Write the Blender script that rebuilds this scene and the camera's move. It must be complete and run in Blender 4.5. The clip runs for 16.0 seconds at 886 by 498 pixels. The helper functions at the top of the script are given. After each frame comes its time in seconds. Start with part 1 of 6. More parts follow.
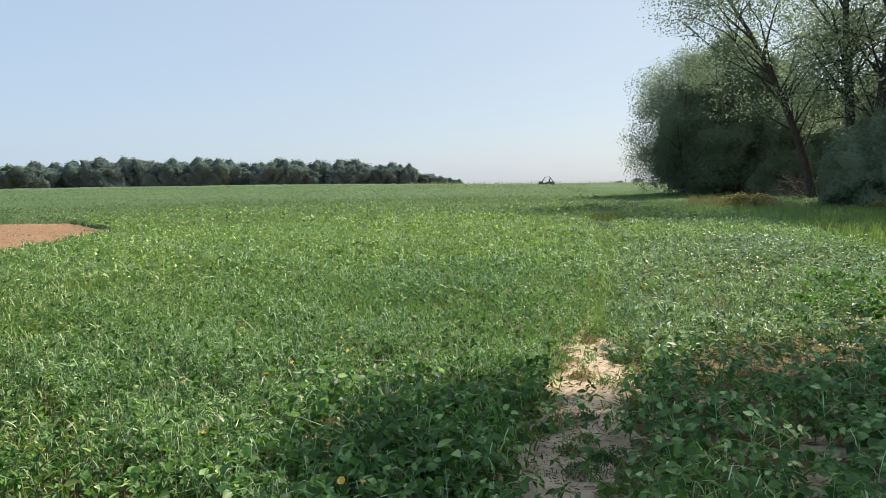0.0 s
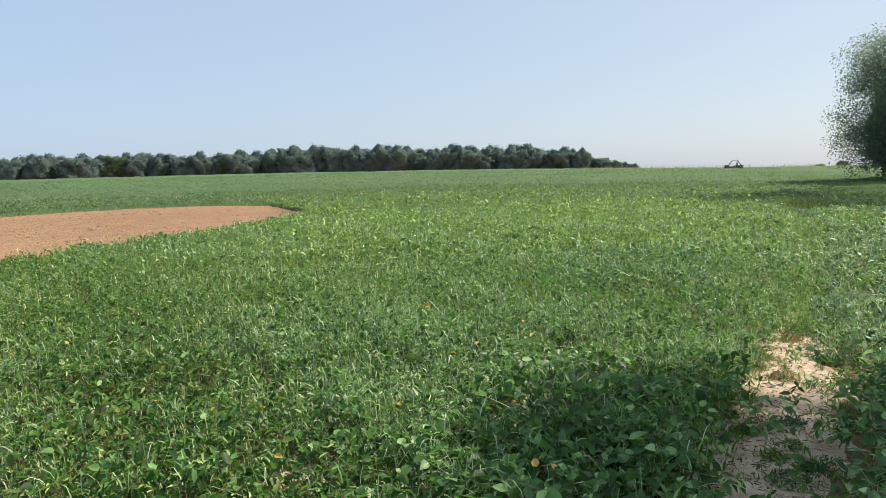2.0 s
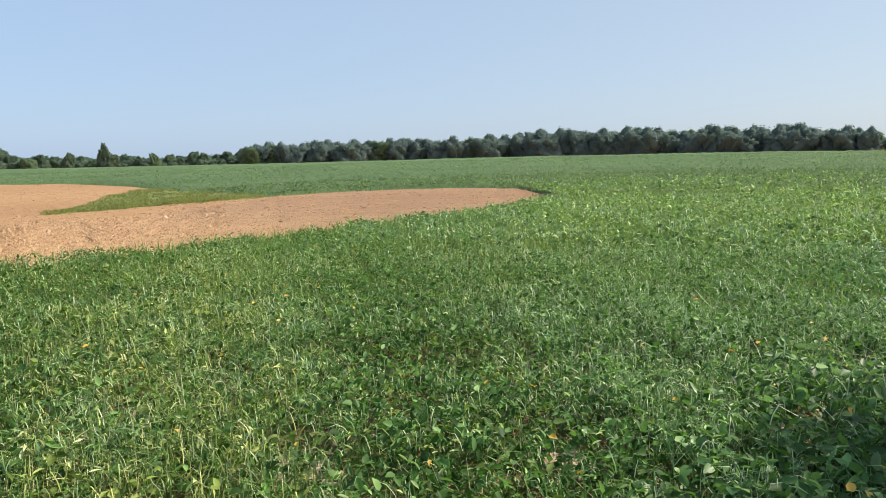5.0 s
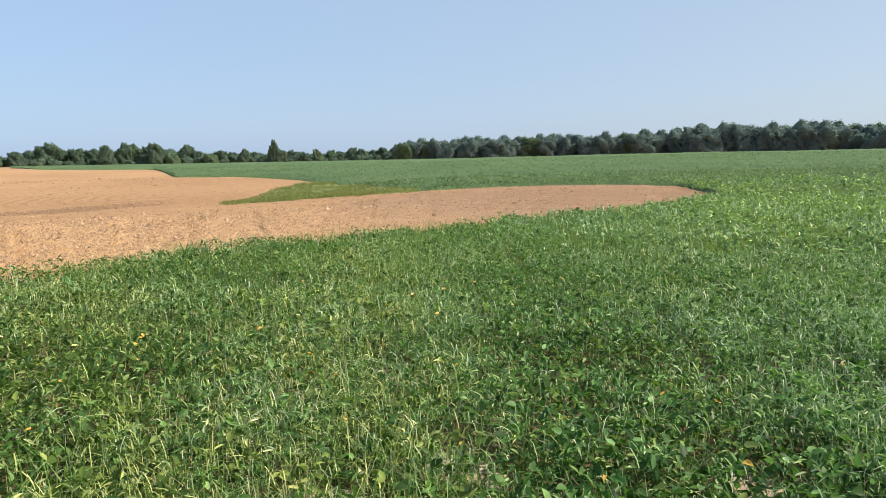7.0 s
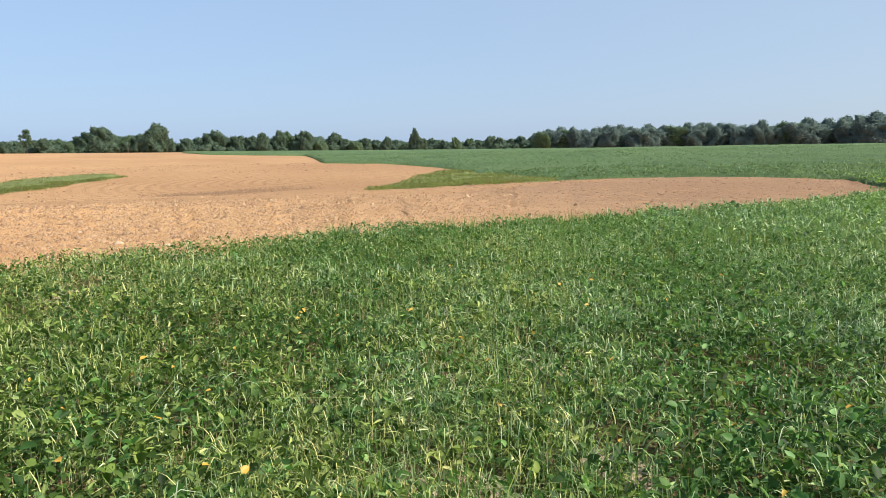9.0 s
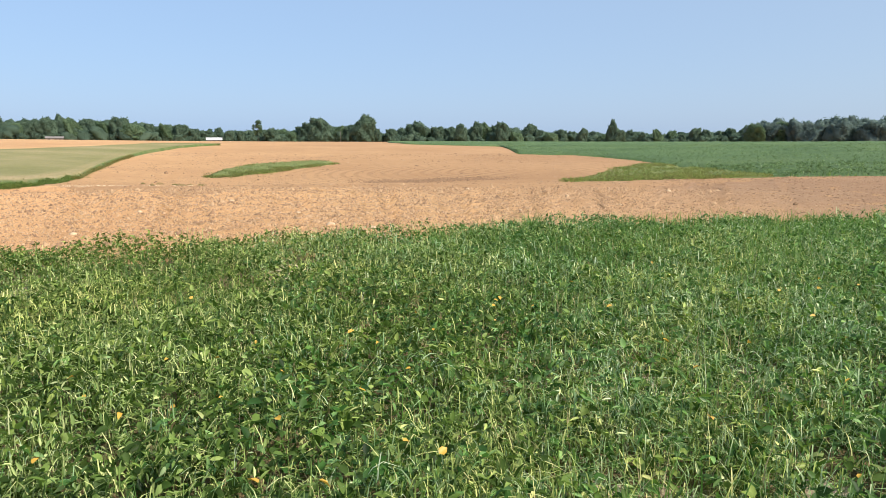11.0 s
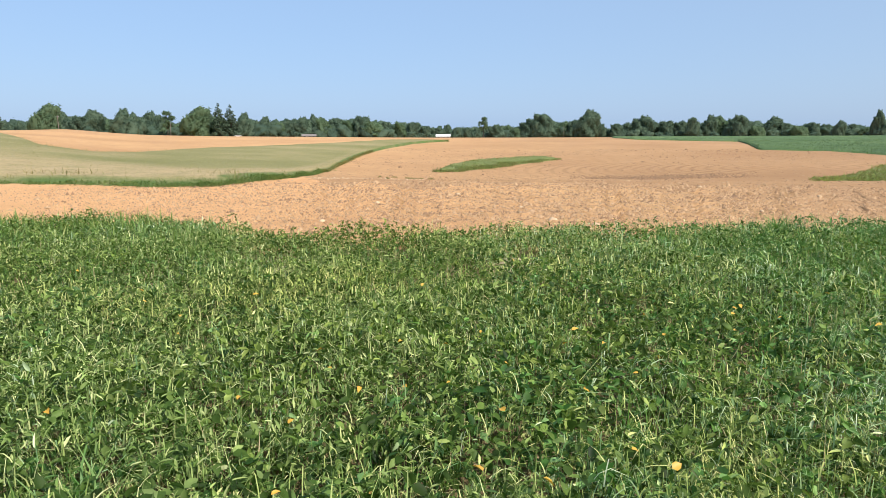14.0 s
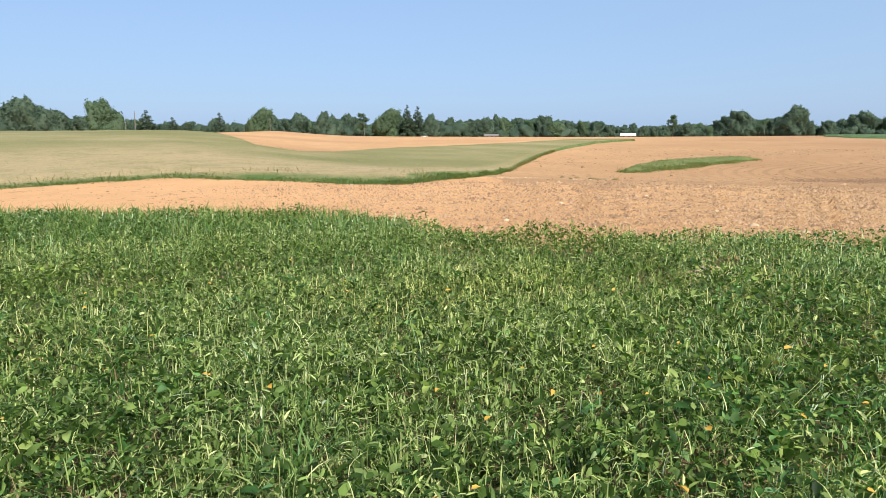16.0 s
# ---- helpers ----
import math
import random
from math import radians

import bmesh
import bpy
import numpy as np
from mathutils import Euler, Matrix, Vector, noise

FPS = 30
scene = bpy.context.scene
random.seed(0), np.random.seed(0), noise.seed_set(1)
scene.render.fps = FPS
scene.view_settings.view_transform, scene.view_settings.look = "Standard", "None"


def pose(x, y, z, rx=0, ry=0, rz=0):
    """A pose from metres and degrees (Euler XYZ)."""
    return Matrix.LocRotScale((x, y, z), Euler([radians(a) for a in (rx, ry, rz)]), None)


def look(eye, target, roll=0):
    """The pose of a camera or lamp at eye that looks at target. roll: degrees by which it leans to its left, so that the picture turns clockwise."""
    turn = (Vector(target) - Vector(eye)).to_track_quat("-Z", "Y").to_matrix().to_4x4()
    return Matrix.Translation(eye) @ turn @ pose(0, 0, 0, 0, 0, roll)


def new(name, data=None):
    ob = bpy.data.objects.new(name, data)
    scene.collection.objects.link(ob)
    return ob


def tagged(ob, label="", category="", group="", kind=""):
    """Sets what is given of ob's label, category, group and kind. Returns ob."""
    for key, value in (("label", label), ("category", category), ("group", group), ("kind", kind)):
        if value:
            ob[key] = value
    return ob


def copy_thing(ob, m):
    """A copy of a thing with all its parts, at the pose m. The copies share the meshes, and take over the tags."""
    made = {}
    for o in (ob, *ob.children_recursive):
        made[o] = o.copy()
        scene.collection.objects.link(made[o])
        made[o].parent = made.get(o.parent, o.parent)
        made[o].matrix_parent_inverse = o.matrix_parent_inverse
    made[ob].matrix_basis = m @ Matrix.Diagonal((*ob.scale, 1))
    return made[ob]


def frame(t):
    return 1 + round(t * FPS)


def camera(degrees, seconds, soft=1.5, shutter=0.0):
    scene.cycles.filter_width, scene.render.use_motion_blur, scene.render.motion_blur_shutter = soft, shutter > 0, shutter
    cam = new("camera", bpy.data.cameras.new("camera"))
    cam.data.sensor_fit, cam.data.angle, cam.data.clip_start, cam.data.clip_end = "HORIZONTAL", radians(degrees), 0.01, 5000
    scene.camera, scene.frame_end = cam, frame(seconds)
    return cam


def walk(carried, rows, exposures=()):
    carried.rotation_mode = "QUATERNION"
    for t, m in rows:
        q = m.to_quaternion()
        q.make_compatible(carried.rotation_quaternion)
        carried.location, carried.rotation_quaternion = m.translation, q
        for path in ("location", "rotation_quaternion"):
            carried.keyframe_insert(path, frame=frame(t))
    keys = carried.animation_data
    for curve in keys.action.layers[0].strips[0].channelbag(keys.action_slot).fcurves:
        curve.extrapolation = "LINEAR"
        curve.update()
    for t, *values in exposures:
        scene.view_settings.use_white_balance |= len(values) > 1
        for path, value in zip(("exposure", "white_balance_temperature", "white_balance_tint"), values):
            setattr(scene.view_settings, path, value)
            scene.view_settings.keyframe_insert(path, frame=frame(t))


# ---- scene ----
cam = camera(66.7, 16.0, soft=0.45)
PATH = [
    (0, -0.000, 0.000, 1.600, 0.00, -5.44, 0.82),
    (0.5, -0.032, -0.008, 1.600, 4.35, -5.95, 1.12),
    (1, -0.060, -0.009, 1.601, 8.05, -6.03, 1.44),
    (1.5, -0.084, -0.009, 1.599, 10.78, -6.16, 1.07),
    (2, -0.112, -0.007, 1.596, 14.44, -6.48, 1.03),
    (2.5, -0.137, -0.023, 1.594, 18.54, -6.84, 1.30),
    (3, -0.156, -0.044, 1.600, 21.59, -6.75, 1.13),
    (3.5, -0.180, -0.063, 1.605, 24.94, -6.79, 1.07),
    (4, -0.205, -0.079, 1.604, 28.60, -7.07, 1.03),
    (6.5, -0.449, 0.021, 1.571, 43.87, -7.60, 0.97),
    (7, -0.490, 0.004, 1.567, 47.48, -7.61, 0.91),
    (7.5, -0.520, -0.004, 1.562, 51.13, -7.83, 1.21),
    (8, -0.539, -0.014, 1.555, 52.94, -8.25, 0.85),
    (8.5, -0.564, -0.041, 1.553, 56.70, -8.36, 0.86),
    (9, -0.598, -0.065, 1.549, 59.05, -8.42, 0.40),
    (9.5, -0.638, -0.104, 1.539, 62.10, -8.60, 0.50),
    (10, -0.667, -0.126, 1.536, 67.58, -8.81, 0.17),
    (12.5, -0.722, -0.040, 1.514, 83.18, -9.14, -0.37),
    (13, -0.737, -0.064, 1.514, 86.73, -9.16, -0.44),
    (13.5, -0.749, -0.107, 1.512, 89.65, -9.32, 0.17),
    (14, -0.755, -0.149, 1.513, 93.90, -9.47, 0.16),
    (14.5, -0.757, -0.180, 1.515, 99.19, -9.36, 0.40),
    (15, -0.754, -0.205, 1.513, 102.71, -9.32, 0.36),
    (15.5, -0.744, -0.223, 1.517, 105.34, -9.38, 0.16),
    (16, -0.748, -0.249, 1.520, 109.05, -9.42, 0.43),
]
walk(cam, [(t, pose(x, y, z, 90 + pitch, roll, yaw)) for t, x, y, z, yaw, pitch, roll in PATH],
     exposures=[(0.0, 0.5, 6850, 10), (4.0, 0.47, 6800, 10), (8.0, 0.42, 6650, 10), (12.0, 0.38, 6450, 10), (16.0, 0.33, 6350, 10)])

# ---- light: hazy morning sky, sun high to the right of the first view ----
SUN_AZ, SUN_EL = -46.0, 46.0            # degrees: azimuth counted from +y towards -x
world = bpy.data.worlds.new("hazy_sky")
scene.world = world
world.use_nodes = True
wn = world.node_tree
sky = wn.nodes.new("ShaderNodeTexSky")
sky.sky_type = "NISHITA"
sky.sun_disc = False
sky.sun_elevation = radians(SUN_EL)
sky.sun_rotation = radians(-SUN_AZ)
sky.air_density, sky.dust_density, sky.ozone_density = 1.0, 1.2, 1.0
# haze: the clear sky is veiled evenly by a pale blue
veil = wn.nodes.new("ShaderNodeMix")
veil.data_type = "RGBA"
veil.inputs[0].default_value = 0.74
# the haze is whiter round the sun
sun_way = Vector((-math.sin(radians(SUN_AZ)) * math.cos(radians(SUN_EL)), math.cos(radians(SUN_AZ)) * math.cos(radians(SUN_EL)), math.sin(radians(SUN_EL))))
near_sun = wn.nodes.new("ShaderNodeVectorMath")
near_sun.operation = "DOT_PRODUCT"
near_sun.inputs[1].default_value = sun_way
wn.links.new(wn.nodes.new("ShaderNodeTexCoord").outputs["Generated"], near_sun.inputs[0])
glow = wn.nodes.new("ShaderNodeMapRange")
glow.inputs["From Min"].default_value, glow.inputs["From Max"].default_value = -0.55, 0.9
wn.links.new(near_sun.outputs["Value"], glow.inputs["Value"])
haze = wn.nodes.new("ShaderNodeMix")
haze.data_type = "RGBA"
haze.inputs[6].default_value = (2.42, 3.75, 5.95, 1)
haze.inputs[7].default_value = (3.12, 3.75, 4.5, 1)
wn.links.new(glow.outputs[0], haze.inputs[0])
wn.links.new(haze.outputs[2], veil.inputs[7])
wn.links.new(sky.outputs[0], veil.inputs[6])
wn.nodes["Background"].inputs[1].default_value = 0.12
wn.links.new(veil.outputs[2], wn.nodes["Background"].inputs[0])
sun = new("sun", bpy.data.lights.new("sun", "SUN"))
sun.data.energy, sun.data.angle, sun.data.color = 5.0, radians(0.7), (1.0, 0.93, 0.82)
sun.matrix_world = look(sun_way * 100, (0, 0, 0))

rng = np.random.default_rng(7)


# ---- materials ----
def material(name, rough=0.8, spec=0.3):
    m = bpy.data.materials.new(name)
    m.use_nodes = True
    b = m.node_tree.nodes["Principled BSDF"]
    b.inputs["Roughness"].default_value = rough
    b.inputs["Specular IOR Level"].default_value = spec
    return m, m.node_tree, b


def ramp(nt, source, stops):
    r = nt.nodes.new("ShaderNodeValToRGB")
    els = r.color_ramp.elements
    while len(els) < len(stops):
        els.new(0.5)
    for e, (p, c) in zip(els, stops):
        e.position, e.color = p, (*c, 1)
    nt.links.new(source, r.inputs[0])
    return r.outputs[0]


def noise_tex(nt, scale, detail=4, rough=0.6, coords=None, stretch=None):
    n = nt.nodes.new("ShaderNodeTexNoise")
    n.inputs["Scale"].default_value, n.inputs["Detail"].default_value, n.inputs["Roughness"].default_value = scale, detail, rough
    tc = nt.nodes.new("ShaderNodeTexCoord").outputs["Object"] if coords is None else coords
    if stretch:
        mp = nt.nodes.new("ShaderNodeMapping")
        mp.inputs["Scale"].default_value = stretch
        nt.links.new(tc, mp.inputs[0])
        tc = mp.outputs[0]
    nt.links.new(tc, n.inputs["Vector"])
    return n.outputs["Fac"]


def mix(nt, fac, a, b, kind="MIX"):
    n = nt.nodes.new("ShaderNodeMix")
    n.data_type, n.blend_type = "RGBA", kind
    for key, v in ((0, fac), (6, a), (7, b)):
        if isinstance(v, bpy.types.NodeSocket):
            nt.links.new(v, n.inputs[key])
        else:
            n.inputs[key].default_value = v if key == 0 else (*v, 1)
    return n.outputs[2]


def bump(nt, b, height, strength, distance):
    n = nt.nodes.new("ShaderNodeBump")
    n.inputs["Strength"].default_value, n.inputs["Distance"].default_value = strength, distance
    nt.links.new(height, n.inputs["Height"])
    nt.links.new(n.outputs[0], b.inputs["Normal"])


def island(nt):
    return nt.nodes.new("ShaderNodeNewGeometry").outputs["Random Per Island"]


def leaf_material(name, stops, through_colour, rough=0.5, share=0.3, patches=None, spec=0.4, clump=None):
    """Leaves: colour differs leaf by leaf, plant by plant and in broad drifts; dark clumps also paint shade between
    plants; some light comes through.
    """
    m, nt, b = material(name, rough, spec)
    c = ramp(nt, island(nt), stops)
    if patches:
        c = mix(nt, ramp(nt, noise_tex(nt, patches[0], 3), [(0.42, (0, 0, 0)), (0.62, (1, 1, 1))]), c, mix(nt, 1.0, c, patches[1], "MULTIPLY"))
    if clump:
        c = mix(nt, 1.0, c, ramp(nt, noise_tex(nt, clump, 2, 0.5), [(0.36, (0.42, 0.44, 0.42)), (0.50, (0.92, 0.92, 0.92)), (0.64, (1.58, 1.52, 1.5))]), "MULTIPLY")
    nt.links.new(c, b.inputs["Base Color"])
    t = nt.nodes.new("ShaderNodeBsdfTranslucent")
    nt.links.new(mix(nt, 0.6, c, through_colour), t.inputs["Color"])
    s = nt.nodes.new("ShaderNodeMixShader")
    s.inputs[0].default_value = share
    nt.links.new(b.outputs[0], s.inputs[1])
    nt.links.new(t.outputs[0], s.inputs[2])
    nt.links.new(s.outputs[0], nt.nodes["Material Output"].inputs[0])
    return m


def plain(name, colour, rough=0.7, vary=0.25, scale=4.0, metal=0.0, spec=0.4):
    m, nt, b = material(name, rough, spec)
    dark = tuple(v * (1 - vary) for v in colour)
    light = tuple(min(1, v * (1 + vary)) for v in colour)
    nt.links.new(ramp(nt, noise_tex(nt, scale, 5), [(0.3, dark), (0.7, light)]), b.inputs["Base Color"])
    b.inputs["Metallic"].default_value = metal
    return m


def soil_material(name, tint, rows=False, across=None):
    m, nt, b = material(name, 0.95, 0.15)
    big = noise_tex(nt, 0.06, 4)
    mid = noise_tex(nt, 0.9, 5)
    fine = noise_tex(nt, 14, 6, 0.7)
    c = ramp(nt, big, [(0.35, (0.44, 0.27, 0.15)), (0.65, (0.55, 0.355, 0.20))])
    c = mix(nt, ramp(nt, mid, [(0.4, (0, 0, 0)), (0.75, (0.55, 0.55, 0.55))]), c, (0.40, 0.24, 0.135))
    c = mix(nt, ramp(nt, fine, [(0.55, (0, 0, 0)), (0.72, (0.6, 0.6, 0.6))]), c, (0.68, 0.49, 0.31))
    c = mix(nt, ramp(nt, noise_tex(nt, 5, 6, 0.75), [(0.60, (0, 0, 0)), (0.72, (0.22, 0.22, 0.22))]), c, (0.27, 0.16, 0.09))
    place_at = nt.nodes.new("ShaderNodeTexCoord").outputs["Object"]
    if rows:
        # tillage: curved drill lines round the corner of the field
        mp = nt.nodes.new("ShaderNodeMapping")
        mp.inputs["Location"].default_value = (47, -20, 0)
        mp.inputs["Scale"].default_value = (1, 1, 0)
        nt.links.new(place_at, mp.inputs[0])
        w = nt.nodes.new("ShaderNodeTexWave")
        w.wave_type, w.rings_direction = "RINGS", "SPHERICAL"
        w.inputs["Scale"].default_value, w.inputs["Distortion"].default_value = 0.34, 4.0
        w.inputs["Detail"].default_value, w.inputs["Detail Scale"].default_value = 2.0, 0.25
        nt.links.new(mp.outputs[0], w.inputs["Vector"])
        far_off = nt.nodes.new("ShaderNodeVectorMath")
        far_off.operation = "LENGTH"
        nt.links.new(mp.outputs[0], far_off.inputs[0])
        reach = nt.nodes.new("ShaderNodeMapRange")
        reach.inputs["From Min"].default_value, reach.inputs["From Max"].default_value = 34.0, 8.0
        nt.links.new(far_off.outputs["Value"], reach.inputs["Value"])
        where = mix(nt, reach.outputs[0], (0, 0, 0), ramp(nt, noise_tex(nt, 0.12, 4), [(0.36, (0.05, 0.05, 0.05)), (0.58, (0.5, 0.5, 0.5))]))
        lines = mix(nt, where, (0, 0, 0), ramp(nt, w.outputs["Fac"], [(0.15, (1, 1, 1)), (0.45, (0, 0, 0))]))
        c = mix(nt, lines, c, (0.26, 0.155, 0.09))
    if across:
        # the tone is multiplied along y, from darker and bluer to paler
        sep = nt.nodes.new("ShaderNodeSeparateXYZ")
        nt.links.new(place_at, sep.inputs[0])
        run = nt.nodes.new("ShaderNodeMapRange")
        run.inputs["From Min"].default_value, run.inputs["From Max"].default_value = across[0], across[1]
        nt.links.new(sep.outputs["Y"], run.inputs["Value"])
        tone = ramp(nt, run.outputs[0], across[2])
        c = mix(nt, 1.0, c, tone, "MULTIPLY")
    c = mix(nt, 1.0, c, tint, "MULTIPLY")
    nt.links.new(c, b.inputs["Base Color"])
    add = nt.nodes.new("ShaderNodeMath")
    add.operation = "ADD"
    nt.links.new(mid, add.inputs[0])
    nt.links.new(fine, add.inputs[1])
    bump(nt, b, add.outputs[0], 1.0, 0.09)
    return m


def turf_material(name, a, c, d, scale=0.25, mottle=0.75, relief=0.25):
    """A sward seen from afar: mottled in drifts and in fine tufts."""
    m, nt, b = material(name, 0.9, 0.15)
    col = ramp(nt, noise_tex(nt, scale, 5, 0.65), [(0.33, a), (0.52, c), (0.7, d)])
    col = mix(nt, ramp(nt, noise_tex(nt, 7, 5, 0.7), [(0.4, (0, 0, 0)), (0.65, (mottle, mottle, mottle))]), col, tuple(v * 0.5 for v in a))
    nt.links.new(col, b.inputs["Base Color"])
    bump(nt, b, noise_tex(nt, 9, 5, 0.7), 1.0, relief)
    return m


def bark_material(name, colour):
    m, nt, b = material(name, 0.95, 0.1)
    n = noise_tex(nt, 3, 6, 0.7, None, (4, 4, 0.6))
    nt.links.new(ramp(nt, n, [(0.35, tuple(v * 0.45 for v in colour)), (0.65, colour)]), b.inputs["Base Color"])
    bump(nt, b, n, 0.8, 0.05)
    return m


SOIL = soil_material("tilled_sandy_soil", (0.90, 0.845, 0.765), rows=True, across=(32.0, -14.0, [(0.0, (0.95, 0.95, 0.98)), (0.55, (1.0, 1.0, 1.0)), (1.0, (1.2, 1.2, 1.18))]))
# darkened tint stands for shade under the plants, and for litter
CROP_SOIL = soil_material("shaded_soil_below_crop", (0.46, 0.56, 0.50))
# the dark, bluish end holds the shade of backlit clods; other end paler
HEADLAND = soil_material("pale_stony_soil", (1.15, 1.08, 0.97), across=(14.0, -6.0, [(0.0, (0.63, 0.655, 0.77)), (0.55, (1.0, 1.01, 1.0)), (1.0, (1.30, 1.26, 1.22))]))
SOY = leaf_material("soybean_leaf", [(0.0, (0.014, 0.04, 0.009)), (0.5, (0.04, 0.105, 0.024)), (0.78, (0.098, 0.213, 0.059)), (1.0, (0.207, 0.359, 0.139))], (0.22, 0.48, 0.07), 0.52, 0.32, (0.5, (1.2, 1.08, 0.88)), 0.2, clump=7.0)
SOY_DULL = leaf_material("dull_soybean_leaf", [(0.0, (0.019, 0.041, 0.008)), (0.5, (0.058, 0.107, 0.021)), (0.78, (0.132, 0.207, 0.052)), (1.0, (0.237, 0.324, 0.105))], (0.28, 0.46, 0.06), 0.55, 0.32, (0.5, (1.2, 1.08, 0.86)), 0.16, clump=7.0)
SOY_BRIGHT = leaf_material("yellow_green_soybean_leaf", [(0.0, (0.013, 0.041, 0.009)), (0.4, (0.069, 0.157, 0.034)), (0.75, (0.236, 0.418, 0.112)), (1.0, (0.626, 0.775, 0.354))], (0.32, 0.55, 0.08), 0.5, 0.4, (0.3, (1.15, 1.05, 0.82)), 0.28, clump=4.5)
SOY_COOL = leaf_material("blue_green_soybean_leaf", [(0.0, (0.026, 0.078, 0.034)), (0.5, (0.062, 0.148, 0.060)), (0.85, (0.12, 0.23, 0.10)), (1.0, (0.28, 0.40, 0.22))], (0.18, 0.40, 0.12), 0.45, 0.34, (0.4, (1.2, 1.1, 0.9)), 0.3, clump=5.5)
# colour lifted above SOY to paint sky light on leaves in tree shade
SOY_BROAD_SHADE = leaf_material("broad_soybean_leaf_in_shade", [(0.0, (0.026, 0.076, 0.020)), (0.5, (0.062, 0.150, 0.042)), (0.85, (0.125, 0.24, 0.08)), (1.0, (0.28, 0.41, 0.18))], (0.22, 0.46, 0.09), 0.45, 0.34, (0.4, (1.2, 1.1, 0.9)), 0.32, clump=5.5)
SOY_PALE = leaf_material("pale_sage_soybean_leaf", [(0.0, (0.035, 0.09, 0.034)), (0.45, (0.102, 0.19, 0.091)), (0.75, (0.213, 0.33, 0.188)), (1.0, (0.456, 0.55, 0.399))], (0.28, 0.46, 0.14), 0.5, 0.3, (0.4, (1.12, 1.04, 0.88)), 0.3, clump=5.5)
SILVER = leaf_material("silvery_leaf", [(0.0, (0.05, 0.12, 0.04)), (0.5, (0.22, 0.31, 0.19)), (1.0, (0.46, 0.52, 0.40))], (0.3, 0.45, 0.2), 0.5, 0.2, None, 0.3)
SHOOT = leaf_material("young_soybean_leaf", [(0.0, (0.05, 0.13, 0.034)), (0.4, (0.126, 0.251, 0.08)), (0.75, (0.27, 0.418, 0.17)), (1.0, (0.559, 0.656, 0.408))], (0.30, 0.52, 0.12), 0.5, 0.34, (0.35, (1.15, 1.05, 0.85)), 0.35, clump=6.0)
CURL = leaf_material("pale_petiole", [(0.0, (0.109, 0.23, 0.083)), (0.45, (0.26, 0.405, 0.193)), (0.8, (0.437, 0.57, 0.331)), (1.0, (0.588, 0.681, 0.478))], (0.36, 0.5, 0.2), 0.6, 0.2, (0.35, (1.08, 1.0, 0.88)), 0.25)
CURL_DULL = leaf_material("yellowing_petiole", [(0.0, (0.133, 0.218, 0.054)), (0.45, (0.319, 0.417, 0.131)), (0.8, (0.514, 0.578, 0.239)), (1.0, (0.656, 0.673, 0.348))], (0.42, 0.48, 0.15), 0.6, 0.2, (0.35, (1.1, 1.0, 0.82)), 0.25)
SHOOT_DULL = leaf_material("yellowing_young_leaf", [(0.0, (0.062, 0.122, 0.028)), (0.4, (0.155, 0.252, 0.068)), (0.75, (0.317, 0.424, 0.143)), (1.0, (0.559, 0.622, 0.305))], (0.34, 0.48, 0.09), 0.5, 0.34, (0.35, (1.2, 1.06, 0.8)), 0.35, clump=6.0)
# light stops hold painted sky sheen, dark stops the gaps between plants
SOY_MID = leaf_material("soybean_leaf_midfield_sheen", [(0.0, (0.01, 0.032, 0.012)), (0.4, (0.043, 0.111, 0.037)), (0.75, (0.153, 0.304, 0.117)), (1.0, (0.525, 0.696, 0.382))], (0.28, 0.52, 0.12), 0.5, 0.36, (0.22, (1.25, 1.1, 0.82)), 0.28, clump=4.0)
# lifted and bluer: haze over the far field put into leaf colour
SOY_FAR = leaf_material("hazed_soybean_leaf", [(0.0, (0.073, 0.133, 0.06)), (0.5, (0.116, 0.193, 0.089)), (1.0, (0.168, 0.249, 0.124))], (0.28, 0.40, 0.13), 0.65, 0.36, (0.09, (1.15, 1.08, 0.9)), 0.12, clump=1.6)
STEM = leaf_material("pale_stem", [(0.0, (0.15, 0.34, 0.09)), (0.5, (0.37, 0.58, 0.24)), (1.0, (0.74, 0.82, 0.52))], (0.35, 0.45, 0.15), 0.55, 0.15)
YELLOW = leaf_material("yellowed_leaf", [(0.0, (0.50, 0.24, 0.04)), (1.0, (0.70, 0.46, 0.07))], (0.8, 0.5, 0.05), 0.5, 0.2)
GRASS = leaf_material("grass_blade", [(0.0, (0.047, 0.123, 0.024)), (0.6, (0.106, 0.232, 0.05)), (1.0, (0.307, 0.437, 0.161))], (0.28, 0.48, 0.07), 0.42, 0.35, (0.25, (1.2, 1.1, 0.8)))
SUN_GRASS = leaf_material("yellow_green_grass", [(0.0, (0.09, 0.16, 0.03)), (0.6, (0.17, 0.27, 0.055)), (1.0, (0.36, 0.40, 0.13))], (0.34, 0.44, 0.08), 0.55, 0.35)
DARK_GRASS = leaf_material("dark_weed_blade", [(0.0, (0.05, 0.085, 0.020)), (0.7, (0.10, 0.15, 0.040)), (1.0, (0.20, 0.25, 0.09))], (0.20, 0.28, 0.06), 0.6, 0.28, None, 0.2)
FOOT_WEED = leaf_material("lush_weed_leaf", [(0.0, (0.055, 0.105, 0.026)), (0.6, (0.12, 0.20, 0.055)), (1.0, (0.24, 0.32, 0.11))], (0.26, 0.40, 0.09), 0.6, 0.4, (0.6, (1.2, 1.05, 0.9)), 0.2)
